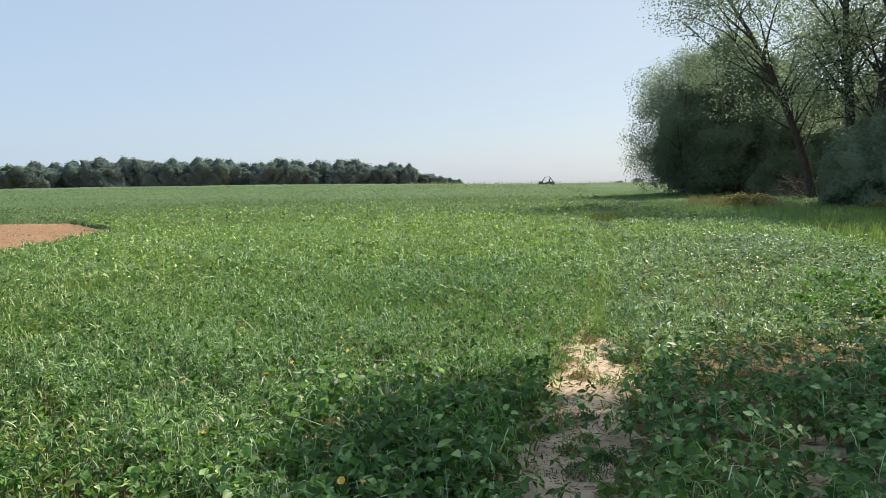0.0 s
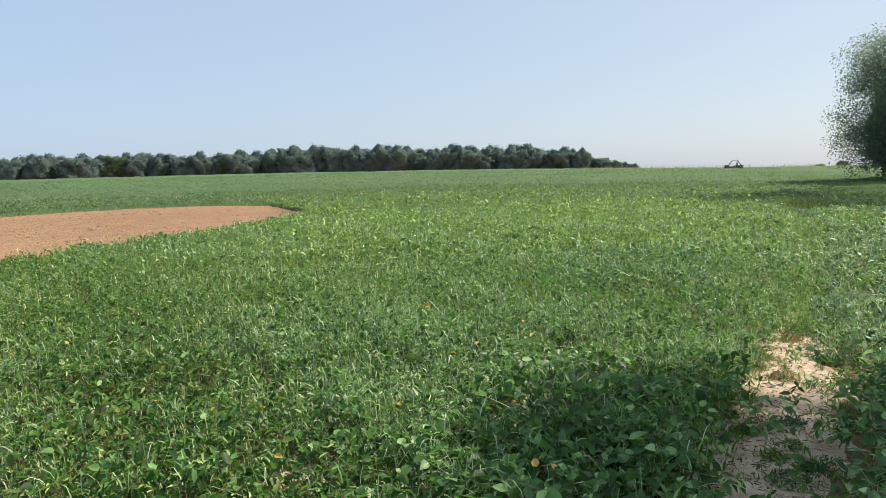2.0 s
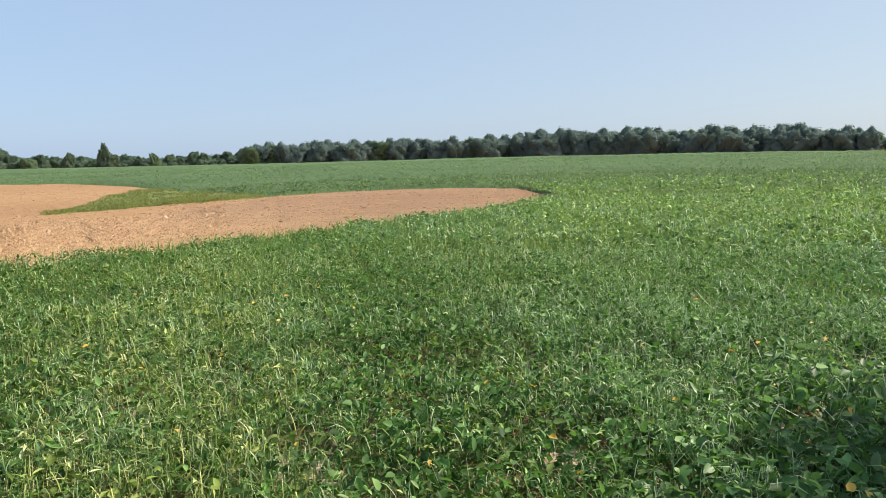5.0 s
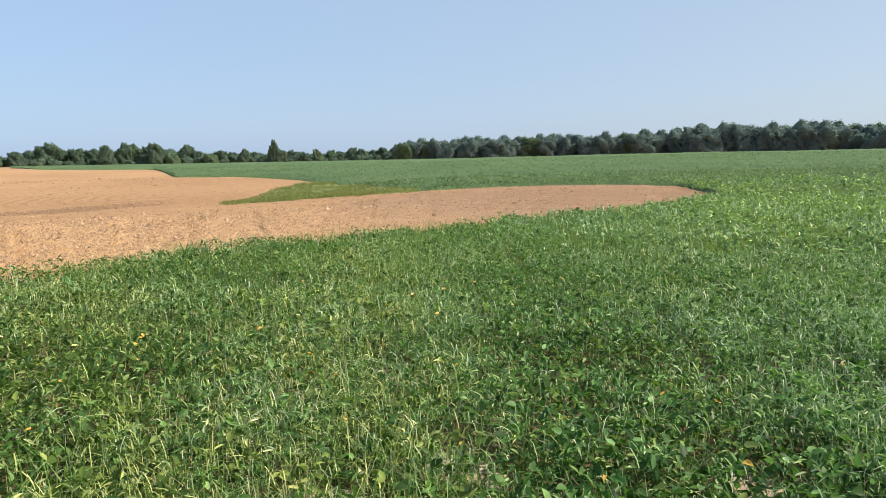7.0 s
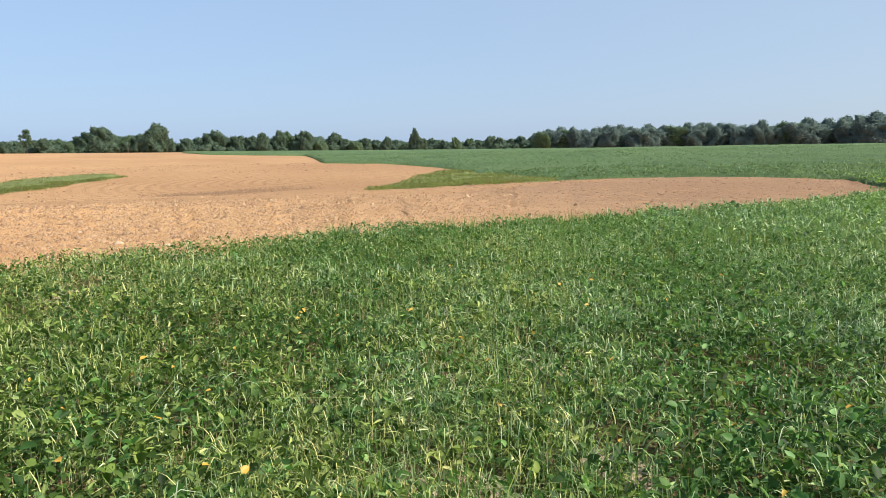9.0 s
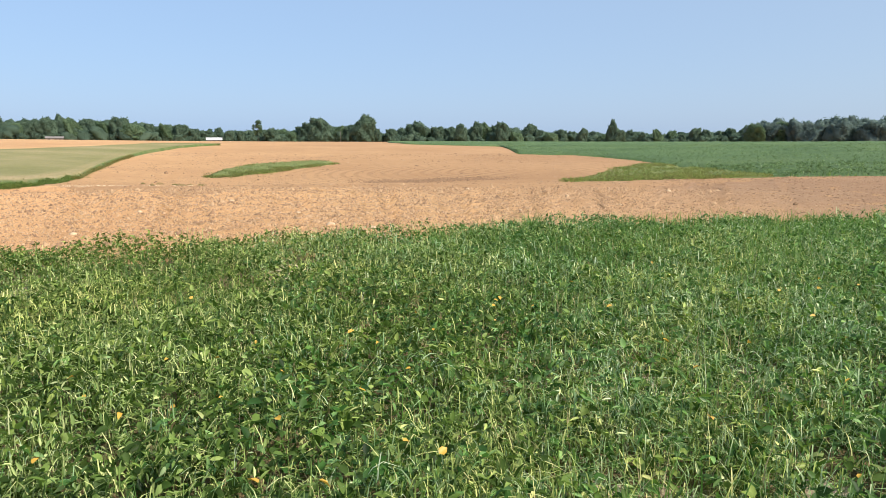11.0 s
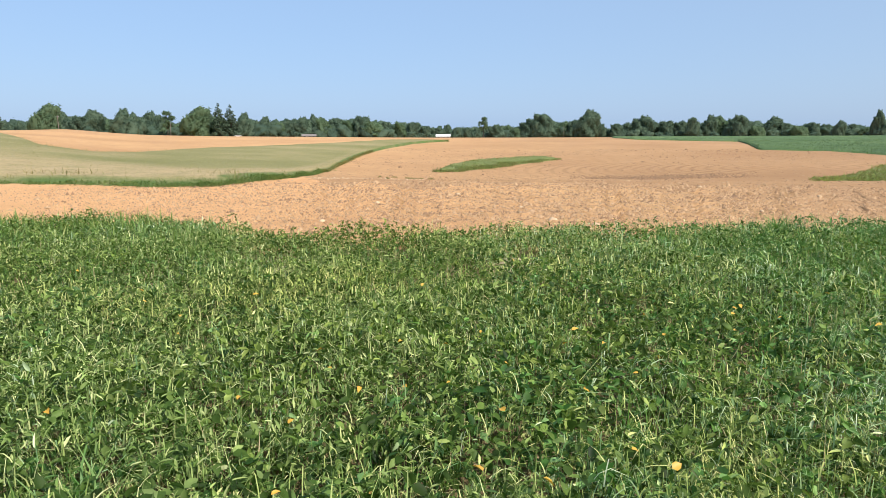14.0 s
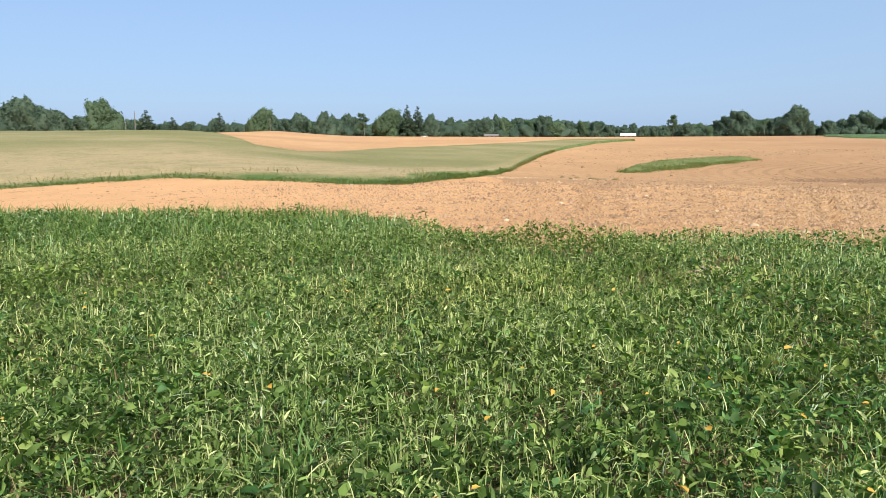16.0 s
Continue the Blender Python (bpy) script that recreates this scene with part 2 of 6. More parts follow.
PATCH_GRASS = leaf_material("rank_patch_grass", [(0.0, (0.14, 0.22, 0.055)), (0.6, (0.24, 0.33, 0.10)), (1.0, (0.42, 0.46, 0.19))], (0.46, 0.56, 0.16), 0.6, 0.55, (0.3, (1.15, 1.05, 0.85)), 0.2)
DRY_GRASS = leaf_material("dry_grass_blade", [(0.0, (0.30, 0.27, 0.12)), (0.5, (0.42, 0.34, 0.18)), (1.0, (0.52, 0.41, 0.24))], (0.4, 0.4, 0.1), 0.7, 0.2)
MEADOW_BLADE = leaf_material("olive_meadow_blade", [(0.0, (0.13, 0.15, 0.05)), (0.5, (0.21, 0.22, 0.085)), (1.0, (0.36, 0.33, 0.16))], (0.40, 0.42, 0.14), 0.65, 0.5, (0.2, (1.2, 1.05, 0.85)), 0.2)
STRAW = leaf_material("straw", [(0.0, (0.30, 0.20, 0.11)), (1.0, (0.55, 0.42, 0.25))], (0.5, 0.4, 0.2), 0.8, 0.1)
# canopy colours carry the same haze, lifted and bluer
CANOPY = turf_material("hazed_crop_canopy", (0.108, 0.184, 0.080), (0.144, 0.232, 0.098), (0.195, 0.275, 0.118), 0.10)
def meadow_material():
    """Olive sward, buff where it seeds and green with weeds along its foot; the drifts are stored in the mesh."""
    m, nt, b = material("meadow_sward", 0.9, 0.15)
    col = ramp(nt, noise_tex(nt, 0.07, 5, 0.65), [(0.33, (0.195, 0.19, 0.074)), (0.52, (0.255, 0.232, 0.104)), (0.7, (0.36, 0.295, 0.155))])
    for key, tone in (("dry", (0.46, 0.345, 0.20)), ("weedy", (0.09, 0.145, 0.042))):
        at = nt.nodes.new("ShaderNodeAttribute")
        at.attribute_name = key
        mul = nt.nodes.new("ShaderNodeMath")
        mul.operation = "MULTIPLY"
        nt.links.new(at.outputs["Fac"], mul.inputs[0])
        nt.links.new(ramp(nt, noise_tex(nt, 0.8, 5, 0.7), [(0.32, (0.35, 0.35, 0.35)), (0.55, (1, 1, 1))]), mul.inputs[1])
        col = mix(nt, mul.outputs[0], col, tone)
    col = mix(nt, ramp(nt, noise_tex(nt, 7, 5, 0.7), [(0.4, (0, 0, 0)), (0.65, (0.3, 0.3, 0.3))]), col, (0.09, 0.09, 0.035))
    nt.links.new(col, b.inputs["Base Color"])
    bump(nt, b, noise_tex(nt, 9, 5, 0.7), 1.0, 0.05)
    return m


MEADOW = meadow_material()
WEEDS = turf_material("weedy_sward", (0.20, 0.25, 0.085), (0.26, 0.30, 0.11), (0.34, 0.34, 0.15), 0.4, 0.4)
VERGE = turf_material("verge_sward", (0.06, 0.11, 0.03), (0.10, 0.16, 0.04), (0.18, 0.20, 0.06), 0.4)
def sand_material():
    m, nt, b = material("pale_track_sand", 0.95, 0.15)
    c = ramp(nt, noise_tex(nt, 6, 6, 0.65), [(0.3, (0.48, 0.365, 0.25)), (0.7, (0.70, 0.56, 0.41))])
    c = mix(nt, ramp(nt, noise_tex(nt, 3.2, 6, 0.75), [(0.46, (0, 0, 0)), (0.62, (0.75, 0.75, 0.75))]), c, (0.32, 0.24, 0.165))
    nt.links.new(c, b.inputs["Base Color"])
    bump(nt, b, noise_tex(nt, 18, 6, 0.7), 1.0, 0.03)
    return m


SAND = sand_material()
RUST_LEAF = leaf_material("rusty_shrub_leaf", [(0.0, (0.16, 0.17, 0.05)), (0.6, (0.27, 0.24, 0.08)), (1.0, (0.36, 0.28, 0.12))], (0.4, 0.35, 0.08), 0.6, 0.3)
DEAD_WOOD = plain("dead_branch_wood", (0.15, 0.125, 0.115), 0.9, 0.3, 2)
LITTER = leaf_material("dead_litter", [(0.0, (0.06, 0.045, 0.03)), (0.7, (0.16, 0.12, 0.08)), (1.0, (0.45, 0.36, 0.24))], (0.2, 0.15, 0.1), 0.9, 0.05)
BARK = bark_material("bark", (0.12, 0.10, 0.085))
# both leaf colours are lifted to paint glare and haze on backlit trees
TREE_LEAF = leaf_material("glare_lifted_tree_leaf", [(0.0, (0.115, 0.162, 0.105)), (0.6, (0.155, 0.207, 0.131)), (1.0, (0.207, 0.263, 0.163))], (0.26, 0.37, 0.21), 0.8, 0.52, None, 0.06)
BUSH_LEAF = leaf_material("glare_lifted_willow_leaf", [(0.0, (0.137, 0.186, 0.129)), (0.6, (0.19, 0.243, 0.159)), (1.0, (0.261, 0.314, 0.204))], (0.29, 0.39, 0.27), 0.8, 0.52, None, 0.05)
# distance haze is put into this leaf colour: bluish and lifted
WOOD_LEAF = leaf_material("hazed_woodland_leaf", [(0.0, (0.134, 0.193, 0.191)), (0.6, (0.16, 0.222, 0.215)), (1.0, (0.194, 0.259, 0.24))], (0.24, 0.32, 0.25), 0.95, 0.6, None, 0.02)
# far tree line: green made bluer and lighter for haze
LINE_LEAF = leaf_material("hazed_tree_line_leaf", [(0.0, (0.074, 0.121, 0.093)), (0.6, (0.105, 0.159, 0.116)), (1.0, (0.148, 0.209, 0.144))], (0.19, 0.28, 0.15), 0.9, 0.5, None, 0.04)
LIGHT_LEAF = leaf_material("light_leaf", [(0.0, (0.084, 0.135, 0.077)), (1.0, (0.138, 0.202, 0.119))], (0.22, 0.32, 0.14), 0.85, 0.45, None, 0.05)
NEEDLE = leaf_material("conifer_needle", [(0.0, (0.04, 0.075, 0.045)), (1.0, (0.08, 0.12, 0.07))], (0.05, 0.1, 0.04), 0.7, 0.05)
STONE = plain("field_stone", (0.50, 0.36, 0.23), 0.9, 0.25, 6)
CLOD = plain("dry_clod", (0.41, 0.265, 0.15), 0.95, 0.22, 5)
# darker clods stand in for the shadow sides of lumps
DARK_CLOD = plain("shadow_dark_clod", (0.25, 0.15, 0.085), 0.95, 0.4, 5)
PAINT_WHITE = plain("white_painted_metal", (0.75, 0.76, 0.77), 0.5, 0.06, 0.5)
WALL_DARK = plain("dark_board_wall", (0.16, 0.14, 0.12), 0.85, 0.2, 1.5)
ROOF_GREY = plain("grey_roof", (0.20, 0.18, 0.17), 0.6, 0.15, 0.8)
POLE_WOOD = plain("weathered_pole_wood", (0.20, 0.18, 0.16), 0.9, 0.25, 3)
RUBBER = plain("black_rubber", (0.03, 0.03, 0.032), 0.8, 0.2, 5)
TUBE = plain("dark_steel_tube", (0.05, 0.05, 0.055), 0.45, 0.2, 5, 0.6)
BODY = plain("dark_red_plastic", (0.13, 0.05, 0.05), 0.4, 0.2, 5)
GLASS, _nt, _b = material("dark_window_glass", 0.08, 0.5)
_b.inputs["Base Color"].default_value = (0.03, 0.035, 0.04, 1)


# ---- mesh helpers ----
def build(name, verts, faces, mats, parent=None, index=None, smooth=False):
    """One mesh object from arrays; faces is an array of equal polygons, or a list of such arrays."""
    sets = [np.asarray(f, dtype=np.int32) for f in (faces if isinstance(faces, list) else [faces])]
    me = bpy.data.meshes.new(name)
    verts = np.asarray(verts, dtype=np.float32)
    me.vertices.add(len(verts))
    me.vertices.foreach_set("co", verts.ravel())
    loops = np.concatenate([f.ravel() for f in sets])
    sizes = np.concatenate([np.full(len(f), f.shape[1]) for f in sets])
    me.loops.add(len(loops))
    me.loops.foreach_set("vertex_index", loops)
    me.polygons.add(len(sizes))
    me.polygons.foreach_set("loop_start", np.r_[0, np.cumsum(sizes)[:-1]].astype(np.int32))
    for m in (mats if isinstance(mats, (list, tuple)) else [mats]):
        me.materials.append(m)
    if index is not None:
        me.polygons.foreach_set("material_index", np.asarray(index, dtype=np.int32))
    if smooth:
        me.polygons.foreach_set("use_smooth", np.ones(len(sizes), dtype=bool))
    me.update(calc_edges=True)
    ob = new(name, me)
    ob.parent = parent
    return ob


def part(name, bm, mat, parent, label=""):
    me = bpy.data.meshes.new(name)
    bm.to_mesh(me)
    bm.free()
    me.materials.append(mat)
    ob = new(name, me)
    ob.parent = parent
    return tagged(ob, label)


def polar(az, r):
    a = np.radians(az)
    return -np.sin(a) * r, np.cos(a) * r


# ---- relief: rolling ground, heights by bearing and distance ----
BEARINGS = [-60, -30, -10, 10, 30, 50, 65, 80, 95, 110, 120, 128, 145]
RELIEF = {
    34: [0.1, 0.1, 0.1, 0.12, 0.0, -0.1, -0.4, -0.68, -0.64, -0.15, 0.05, 0.25, 0.2],
    42: [0.2, 0.2, 0.2, 0.25, 0.05, -0.25, -0.8, -1.05, -0.95, -0.2, 0.12, 0.9, 0.8],
    60: [0.45, 0.45, 0.45, 0.55, 0.4, 0.0, -0.35, -0.6, -0.6, 0.1, 0.3, 1.7, 1.6],
    90: [1.0, 1.0, 0.9, 1.2, 1.1, 0.6, 0.35, 0.25, 0.35, 0.75, 1.0, 2.4, 2.3],
    140: [1.5, 1.5, 1.35, 2.0, 1.9, 1.3, 1.1, 1.1, 1.3, 1.85, 2.2, 2.9, 2.6],
    220: [0.5, 0.5, 0.5, 1.0, 1.4, 1.4, 1.2, 1.2, 1.0, 0.5, 0.5, 0.5, 1.0],
    500: [-1, -1, -1, -1, -0.5, 0.6, 0.8, 0.8, 0.8, 2.2, 0.8, 0.8, 0.8],
}
_AZ = np.arange(-180, 180, 2.5)
_LR = np.linspace(math.log(8), math.log(4000), 90)
_radii = [8, 14, 25] + list(RELIEF) + [1500, 4000]
_rows = [[0] * 13] * 2 + [[0.05] * 4 + [0.02] * 2 + [0.05] * 3 + [0] * 4] + list(RELIEF.values()) + [[0.0] * 13, [-2.0] * 13]
_table = np.array([np.interp(_AZ, BEARINGS, row, period=360) for row in _rows])
_grid = np.array([np.interp(_LR, np.log(_radii), _table[:, k]) for k in range(len(_AZ))])
for _ in range(3):
    _grid = (np.roll(_grid, 1, 0) + 2 * _grid + np.roll(_grid, -1, 0)) / 4
    _pad = np.pad(_grid, ((0, 0), (1, 1)), mode="edge")
    _grid = (_pad[:, :-2] + 2 * _pad[:, 1:-1] + _pad[:, 2:]) / 4
# a knoll on the crest of the bare field
_grid += 0.78 * np.exp(-0.5 * ((_AZ[:, None] - 122.4) / 2.2) ** 2 - 0.5 * ((_LR[None] - math.log(145)) / 0.22) ** 2)


def ground_z(x, y):
    az = (np.degrees(np.arctan2(-x, y)) + 180) / 2.5
    lr = np.clip((np.log(np.maximum(np.hypot(x, y), 8)) - _LR[0]) / (_LR[1] - _LR[0]), 0, len(_LR) - 1.001)
    a0, l0 = np.floor(az).astype(int), np.floor(lr).astype(int)
    fa, fl = az - a0, lr - l0
    a0, a1 = a0 % len(_AZ), (a0 + 1) % len(_AZ)
    z = (_grid[a0, l0] * (1 - fl) + _grid[a0, l0 + 1] * fl) * (1 - fa) + (_grid[a1, l0] * (1 - fl) + _grid[a1, l0 + 1] * fl) * fa
    return z + 0.02 * np.sin(x * 0.9 + 1) * np.sin(y * 0.8) + 0.03 * np.sin(x * 0.23) * np.cos(y * 0.21 + 2)


def edge(*pairs):
    """A field edge: its distance at each bearing."""
    a, r = [p[0] for p in pairs], [p[1] for p in pairs]
    return lambda az: np.exp(np.interp(az, a, np.log(r)))


NEAR = edge((27.0, 23.6), (30.1, 20.4), (35.1, 16.9), (39.8, 15.6), (44.4, 14.5), (53.7, 12.8), (63.1, 11.8), (72.0, 11.0), (80.2, 10.2), (98.8, 9.9),
            (108.6, 10.1), (112.5, 11.2), (117.4, 12.6), (126.1, 13.5), (134.0, 14.1), (141.4, 15.6), (160, 17))
FAR = edge((25.5, 25.0), (27.2, 30.2), (29.2, 36.8), (34.4, 39.7), (43.3, 40.3), (50.6, 37.6), (52.6, 43.0), (56.0, 50.0), (58.2, 58.0), (59.8, 63.0),
           (64.7, 74.9), (69.3, 78.3), (70.6, 111.0), (75.0, 117.0), (78.5, 127.0), (81, 170))
WEED_LOW, WEED_TOP = edge((50.4, 37.4), (52.6, 37.0), (60.4, 36.5), (65.0, 33.0)), edge((50.4, 38), (52.0, 41), (54.5, 46.0), (59.2, 56.0), (62.0, 48.0), (64.5, 36), (65, 33.3))
MEADOW_LOW = edge((93.5, 109), (96.6, 94.5), (100.7, 65), (103.4, 41.3), (107.3, 26), (111.8, 22.5), (117.4, 23.1), (124.2, 25.5), (130.5, 28), (141.6, 25.4), (160, 25))
MEADOW_TOP = edge((93.5, 110), (98, 112), (104.5, 91), (112.9, 73.5), (120.8, 54), (124.3, 58.5), (126.8, 90), (130, 130), (160, 130))
STRIP_LOW, STRIP_TOP = edge((84.7, 60.5), (90, 50.7), (94.3, 45.1)), edge((84.7, 61), (86, 63), (90.9, 58.5), (93.4, 51), (94.3, 45.6))


# low-frequency drifts, used for gaps and mixed growth
def drift(x, y, s, k):
    return (np.sin(x * s + k) * np.cos(y * s * 1.13 + 2 * k) + np.sin((x + y) * s * 0.71 + 3 * k) * 0.7 + np.sin((x - 1.7 * y) * s * 0.53 + k) * 0.6) / 2.3


# ---- ground: one sheet to the horizon ----
def ground():
    n_az = 320
    rings = np.r_[0.6, np.exp(np.linspace(math.log(1.2), math.log(160), 190)), np.exp(np.linspace(math.log(170), math.log(4500), 46))]
    az = np.linspace(-180, 180, n_az, endpoint=False)
    A, R = np.meshgrid(az, rings)
    x, y = polar(A, R)
    z = ground_z(x, y)
    z += np.clip((R - 2) / 4, 0, 1) * np.where(R < 40, 0.010 * rng.standard_normal(R.shape), 0)
    v = np.c_[x.ravel(), y.ravel(), z.ravel()]
    k = np.arange(len(rings) - 1)[:, None] * n_az
    j = np.arange(n_az)[None]
    j2 = (j + 1) % n_az
    f = np.stack([k + j, k + n_az + j, k + n_az + j2, k + j2], -1).reshape(-1, 4)[:, ::-1]
    v = np.r_[v, [[0, 0, ground_z(np.zeros(1), np.zeros(1))[0]]]]
    fan = np.c_[(np.arange(n_az) + 1) % n_az, np.arange(n_az), np.full(n_az, len(v) - 1)]
    ob = build("ground", v, [f, fan], SOIL, smooth=True)
    tagged(ob, "bare tilled sandy soil, pale orange brown, rolling to the horizon", "ground", kind="structure")


ground()


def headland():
    """The stony, paler near strip of the tilled field, lying over the brow; its extent is fitted to the camera's view.
    """
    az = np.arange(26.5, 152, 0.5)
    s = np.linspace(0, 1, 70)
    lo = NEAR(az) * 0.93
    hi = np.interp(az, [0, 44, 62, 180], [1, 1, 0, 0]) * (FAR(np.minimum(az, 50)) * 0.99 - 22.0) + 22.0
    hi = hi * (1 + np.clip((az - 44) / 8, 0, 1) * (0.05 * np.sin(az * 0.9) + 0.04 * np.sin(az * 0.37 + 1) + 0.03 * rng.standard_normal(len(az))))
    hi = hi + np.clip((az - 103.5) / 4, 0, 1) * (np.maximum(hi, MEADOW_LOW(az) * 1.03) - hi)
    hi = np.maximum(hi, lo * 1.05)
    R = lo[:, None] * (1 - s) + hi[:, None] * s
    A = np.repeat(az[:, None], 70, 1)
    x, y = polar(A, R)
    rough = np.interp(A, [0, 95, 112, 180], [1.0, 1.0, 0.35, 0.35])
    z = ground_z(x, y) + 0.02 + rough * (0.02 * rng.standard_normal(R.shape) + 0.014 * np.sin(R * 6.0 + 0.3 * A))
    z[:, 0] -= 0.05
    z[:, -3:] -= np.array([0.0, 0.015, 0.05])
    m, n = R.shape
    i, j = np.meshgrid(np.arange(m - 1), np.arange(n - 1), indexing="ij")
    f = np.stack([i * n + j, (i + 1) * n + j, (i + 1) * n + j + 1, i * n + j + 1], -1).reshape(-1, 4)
    tagged(build("headland_soil", np.c_[x.ravel(), y.ravel(), z.ravel()], f, HEADLAND, smooth=True), "stony tilled soil, pale orange, beside the crop", "soil", kind="structure")


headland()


def crop_floor():
    """Soil below the near crop, littered, its colour darkened for the shade under the plants."""
    az = np.arange(-60, 300.1, 1.0)
    s = np.linspace(0, 1, 60)
    hi = np.where(az < 27, 24.0, np.where(az < 152, NEAR(np.minimum(az, 159)) * 0.985, 17.0))
    R = 0.05 + (hi - 0.05)[:, None] * s
    A = np.repeat(az[:, None], 60, 1)
    x, y = polar(A, R)
    z = ground_z(x, y) + 0.022 + 0.005 * rng.standard_normal(R.shape)
    z[:, -1] -= 0.05
    m, n = R.shape
    i, j = np.meshgrid(np.arange(m - 1), np.arange(n - 1), indexing="ij")
    f = np.stack([i * n + j, (i + 1) * n + j, (i + 1) * n + j + 1, i * n + j + 1], -1).reshape(-1, 4)
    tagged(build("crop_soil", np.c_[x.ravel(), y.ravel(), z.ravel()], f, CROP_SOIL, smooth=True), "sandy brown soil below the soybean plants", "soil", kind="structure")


crop_floor()


def sheet(name, a0, a1, inner, outer, height, mat, label, category, rough=0.08, step=0.35, rings=60, closed=True, fade=0.0, blend=None, rise=0.0, step_up=0.12):
    """A standing sward or canopy over the ground between two edges, with a ragged top and sides down to the soil."""
    az = np.arange(a0, a1 + step / 2, step)
    s = np.linspace(0, 1, rings)
    A = np.repeat(az[:, None], rings, 1) + 0.05 * rng.standard_normal((len(az), rings))
    ri, ro = inner(A), outer(A)
    ro = np.maximum(ro, ri * 1.002)
    R = np.exp(np.log(ri) * (1 - s) + np.log(ro) * s)
    x, y = polar(A, R)
    top = ground_z(x, y) + height * (1 + rough * rng.standard_normal(R.shape) / max(height, 0.1) * 0.5 * np.clip((ro - ri) / rings / 0.25, 0, 1))
    if fade:
        top = ground_z(x, y) + (top - ground_z(x, y)) * np.clip((1 - s) / fade, 0.04, 1)
    if rise:
        top = ground_z(x, y) + (top - ground_z(x, y)) * np.clip(s / rise, step_up, 1)
    m, n = R.shape
    drop = np.ones(R.shape, bool)
    drop[(1 if closed else 0):(-1 if closed else None), 1:-1] = False
    if fade:
        drop[:, -1] = False
    z = np.where(drop, ground_z(x, y) - 0.03, top)
    v = np.c_[x.ravel(), y.ravel(), z.ravel()]
    i, j = np.meshgrid(np.arange(m - 1), np.arange(n - 1), indexing="ij")
    f = np.stack([i * n + j, (i + 1) * n + j, (i + 1) * n + j + 1, i * n + j + 1], -1).reshape(-1, 4)
    ob = build(name, v, f, mat)
    if blend:
        for key, values in blend(A.ravel(), R.ravel()).items():
            ob.data.attributes.new(key, "FLOAT", "POINT").data.foreach_set("value", values.astype(np.float32))
    return tagged(ob, label, category, kind="stuff")


def meadow_blend(az, r):
    """Weeds along the foot, then a buff seeding band that thins out into the olive sward."""
    k = r / MEADOW_LOW(az)
    wave = 0.5 + 0.5 * drift(*polar(az, r), 0.22, 1.5)
    reach = 0.7 + np.where(az < 112, 1.6, 0.5) * wave
    width = np.interp(az, [95, 104, 110, 130, 145], [0.05, 0.08, 0.22, 0.34, 0.42])
    return {"weedy": np.clip((reach - (r - MEADOW_LOW(az))) / 0.6 + 0.5, 0, 1),
            "dry": np.clip(1.5 - np.abs(k - 1.06 - 0.4 * width) / width, 0, 1) * (0.6 + 0.45 * wave) * np.clip((az - 100) / 7, 0, 1) + 0.5 * np.clip(wave * 4 - 3.0, 0, 1)}


flat = lambda r: (lambda az: np.full_like(np.asarray(az, float), r))
sheet("soybean_canopy", -60, 26, flat(21.0), flat(230.0), 0.24, CANOPY, "dense green soybean field reaching over the rise", "crop", 0.07, 0.3, 130, False)
sheet("soybean_canopy", 26, 80, FAR, flat(230.0), 0.26, CANOPY, "green soybean field behind the bare soil", "crop", 0.07, 0.2, 90, False, rise=0.05, step_up=0.6)
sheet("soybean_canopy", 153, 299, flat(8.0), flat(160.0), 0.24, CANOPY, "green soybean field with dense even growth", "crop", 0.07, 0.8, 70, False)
sheet("meadow_grass", 93.5, 160, MEADOW_LOW, MEADOW_TOP, 0.28, MEADOW, "dry olive meadow grass on a gentle hill", "grass", 0.02, 0.3, 110, False, 0.12, meadow_blend, 0.05)
sheet("weed_patch", 50.4, 65, WEED_LOW, WEED_TOP, 0.15, WEEDS, "olive green weeds beside the crop edge", "weeds", 0.1, 0.15, 30, rise=0.4)
sheet("grass_strip", 84.7, 94.3, STRIP_LOW, STRIP_TOP, 0.22, WEEDS, "green grass strip left standing in bare soil", "grass", 0.1, 0.12, 24, rise=0.3)


# ---- foliage scatter ----
def rotation(yaw, pitch, roll):
    cy, sy, cp, sp, cr, sr = np.cos(yaw), np.sin(yaw), np.cos(pitch), np.sin(pitch), np.cos(roll), np.sin(roll)
    # local x: across the leaf, y: along it, z: out of its face
    X = np.stack([cy * cr - sy * sp * sr, sy * cr + cy * sp * sr, -cp * sr], -1)
    Y = np.stack([-sy * cp, cy * cp, sp], -1)
    Z = np.stack([cy * sr + sy * sp * cr, sy * sr - cy * sp * cr, cp * cr], -1)
    return X, Y, Z


LEAF7 = np.array([(0, 0, 0), (0, 0.5, -0.05), (0, 1, -0.16), (-0.33, 0.22, 0.07), (-0.30, 0.62, 0.04), (0.33, 0.22, 0.07), (0.30, 0.62, 0.04)])
LEAF7_Q, LEAF7_T = np.array([(0, 1, 4, 3), (0, 5, 6, 1)]), np.array([(1, 2, 4), (1, 6, 2)])
LEAF4 = np.array([(0, 0, 0), (-0.32, 0.42, 0.08), (0, 1, -0.1), (0.32, 0.42, 0.08)])
LEAF4_T = np.array([(0, 2, 1), (0, 3, 2)])


LEAF6 = np.array([(0, 0, 0), (-0.30, 0.28, 0.08), (-0.25, 0.66, 0.04), (0, 1, -0.12), (0.25, 0.66, 0.04), (0.30, 0.28, 0.08)])
LEAF6_Q = np.array([(0, 3, 2, 1), (0, 5, 4, 3)])


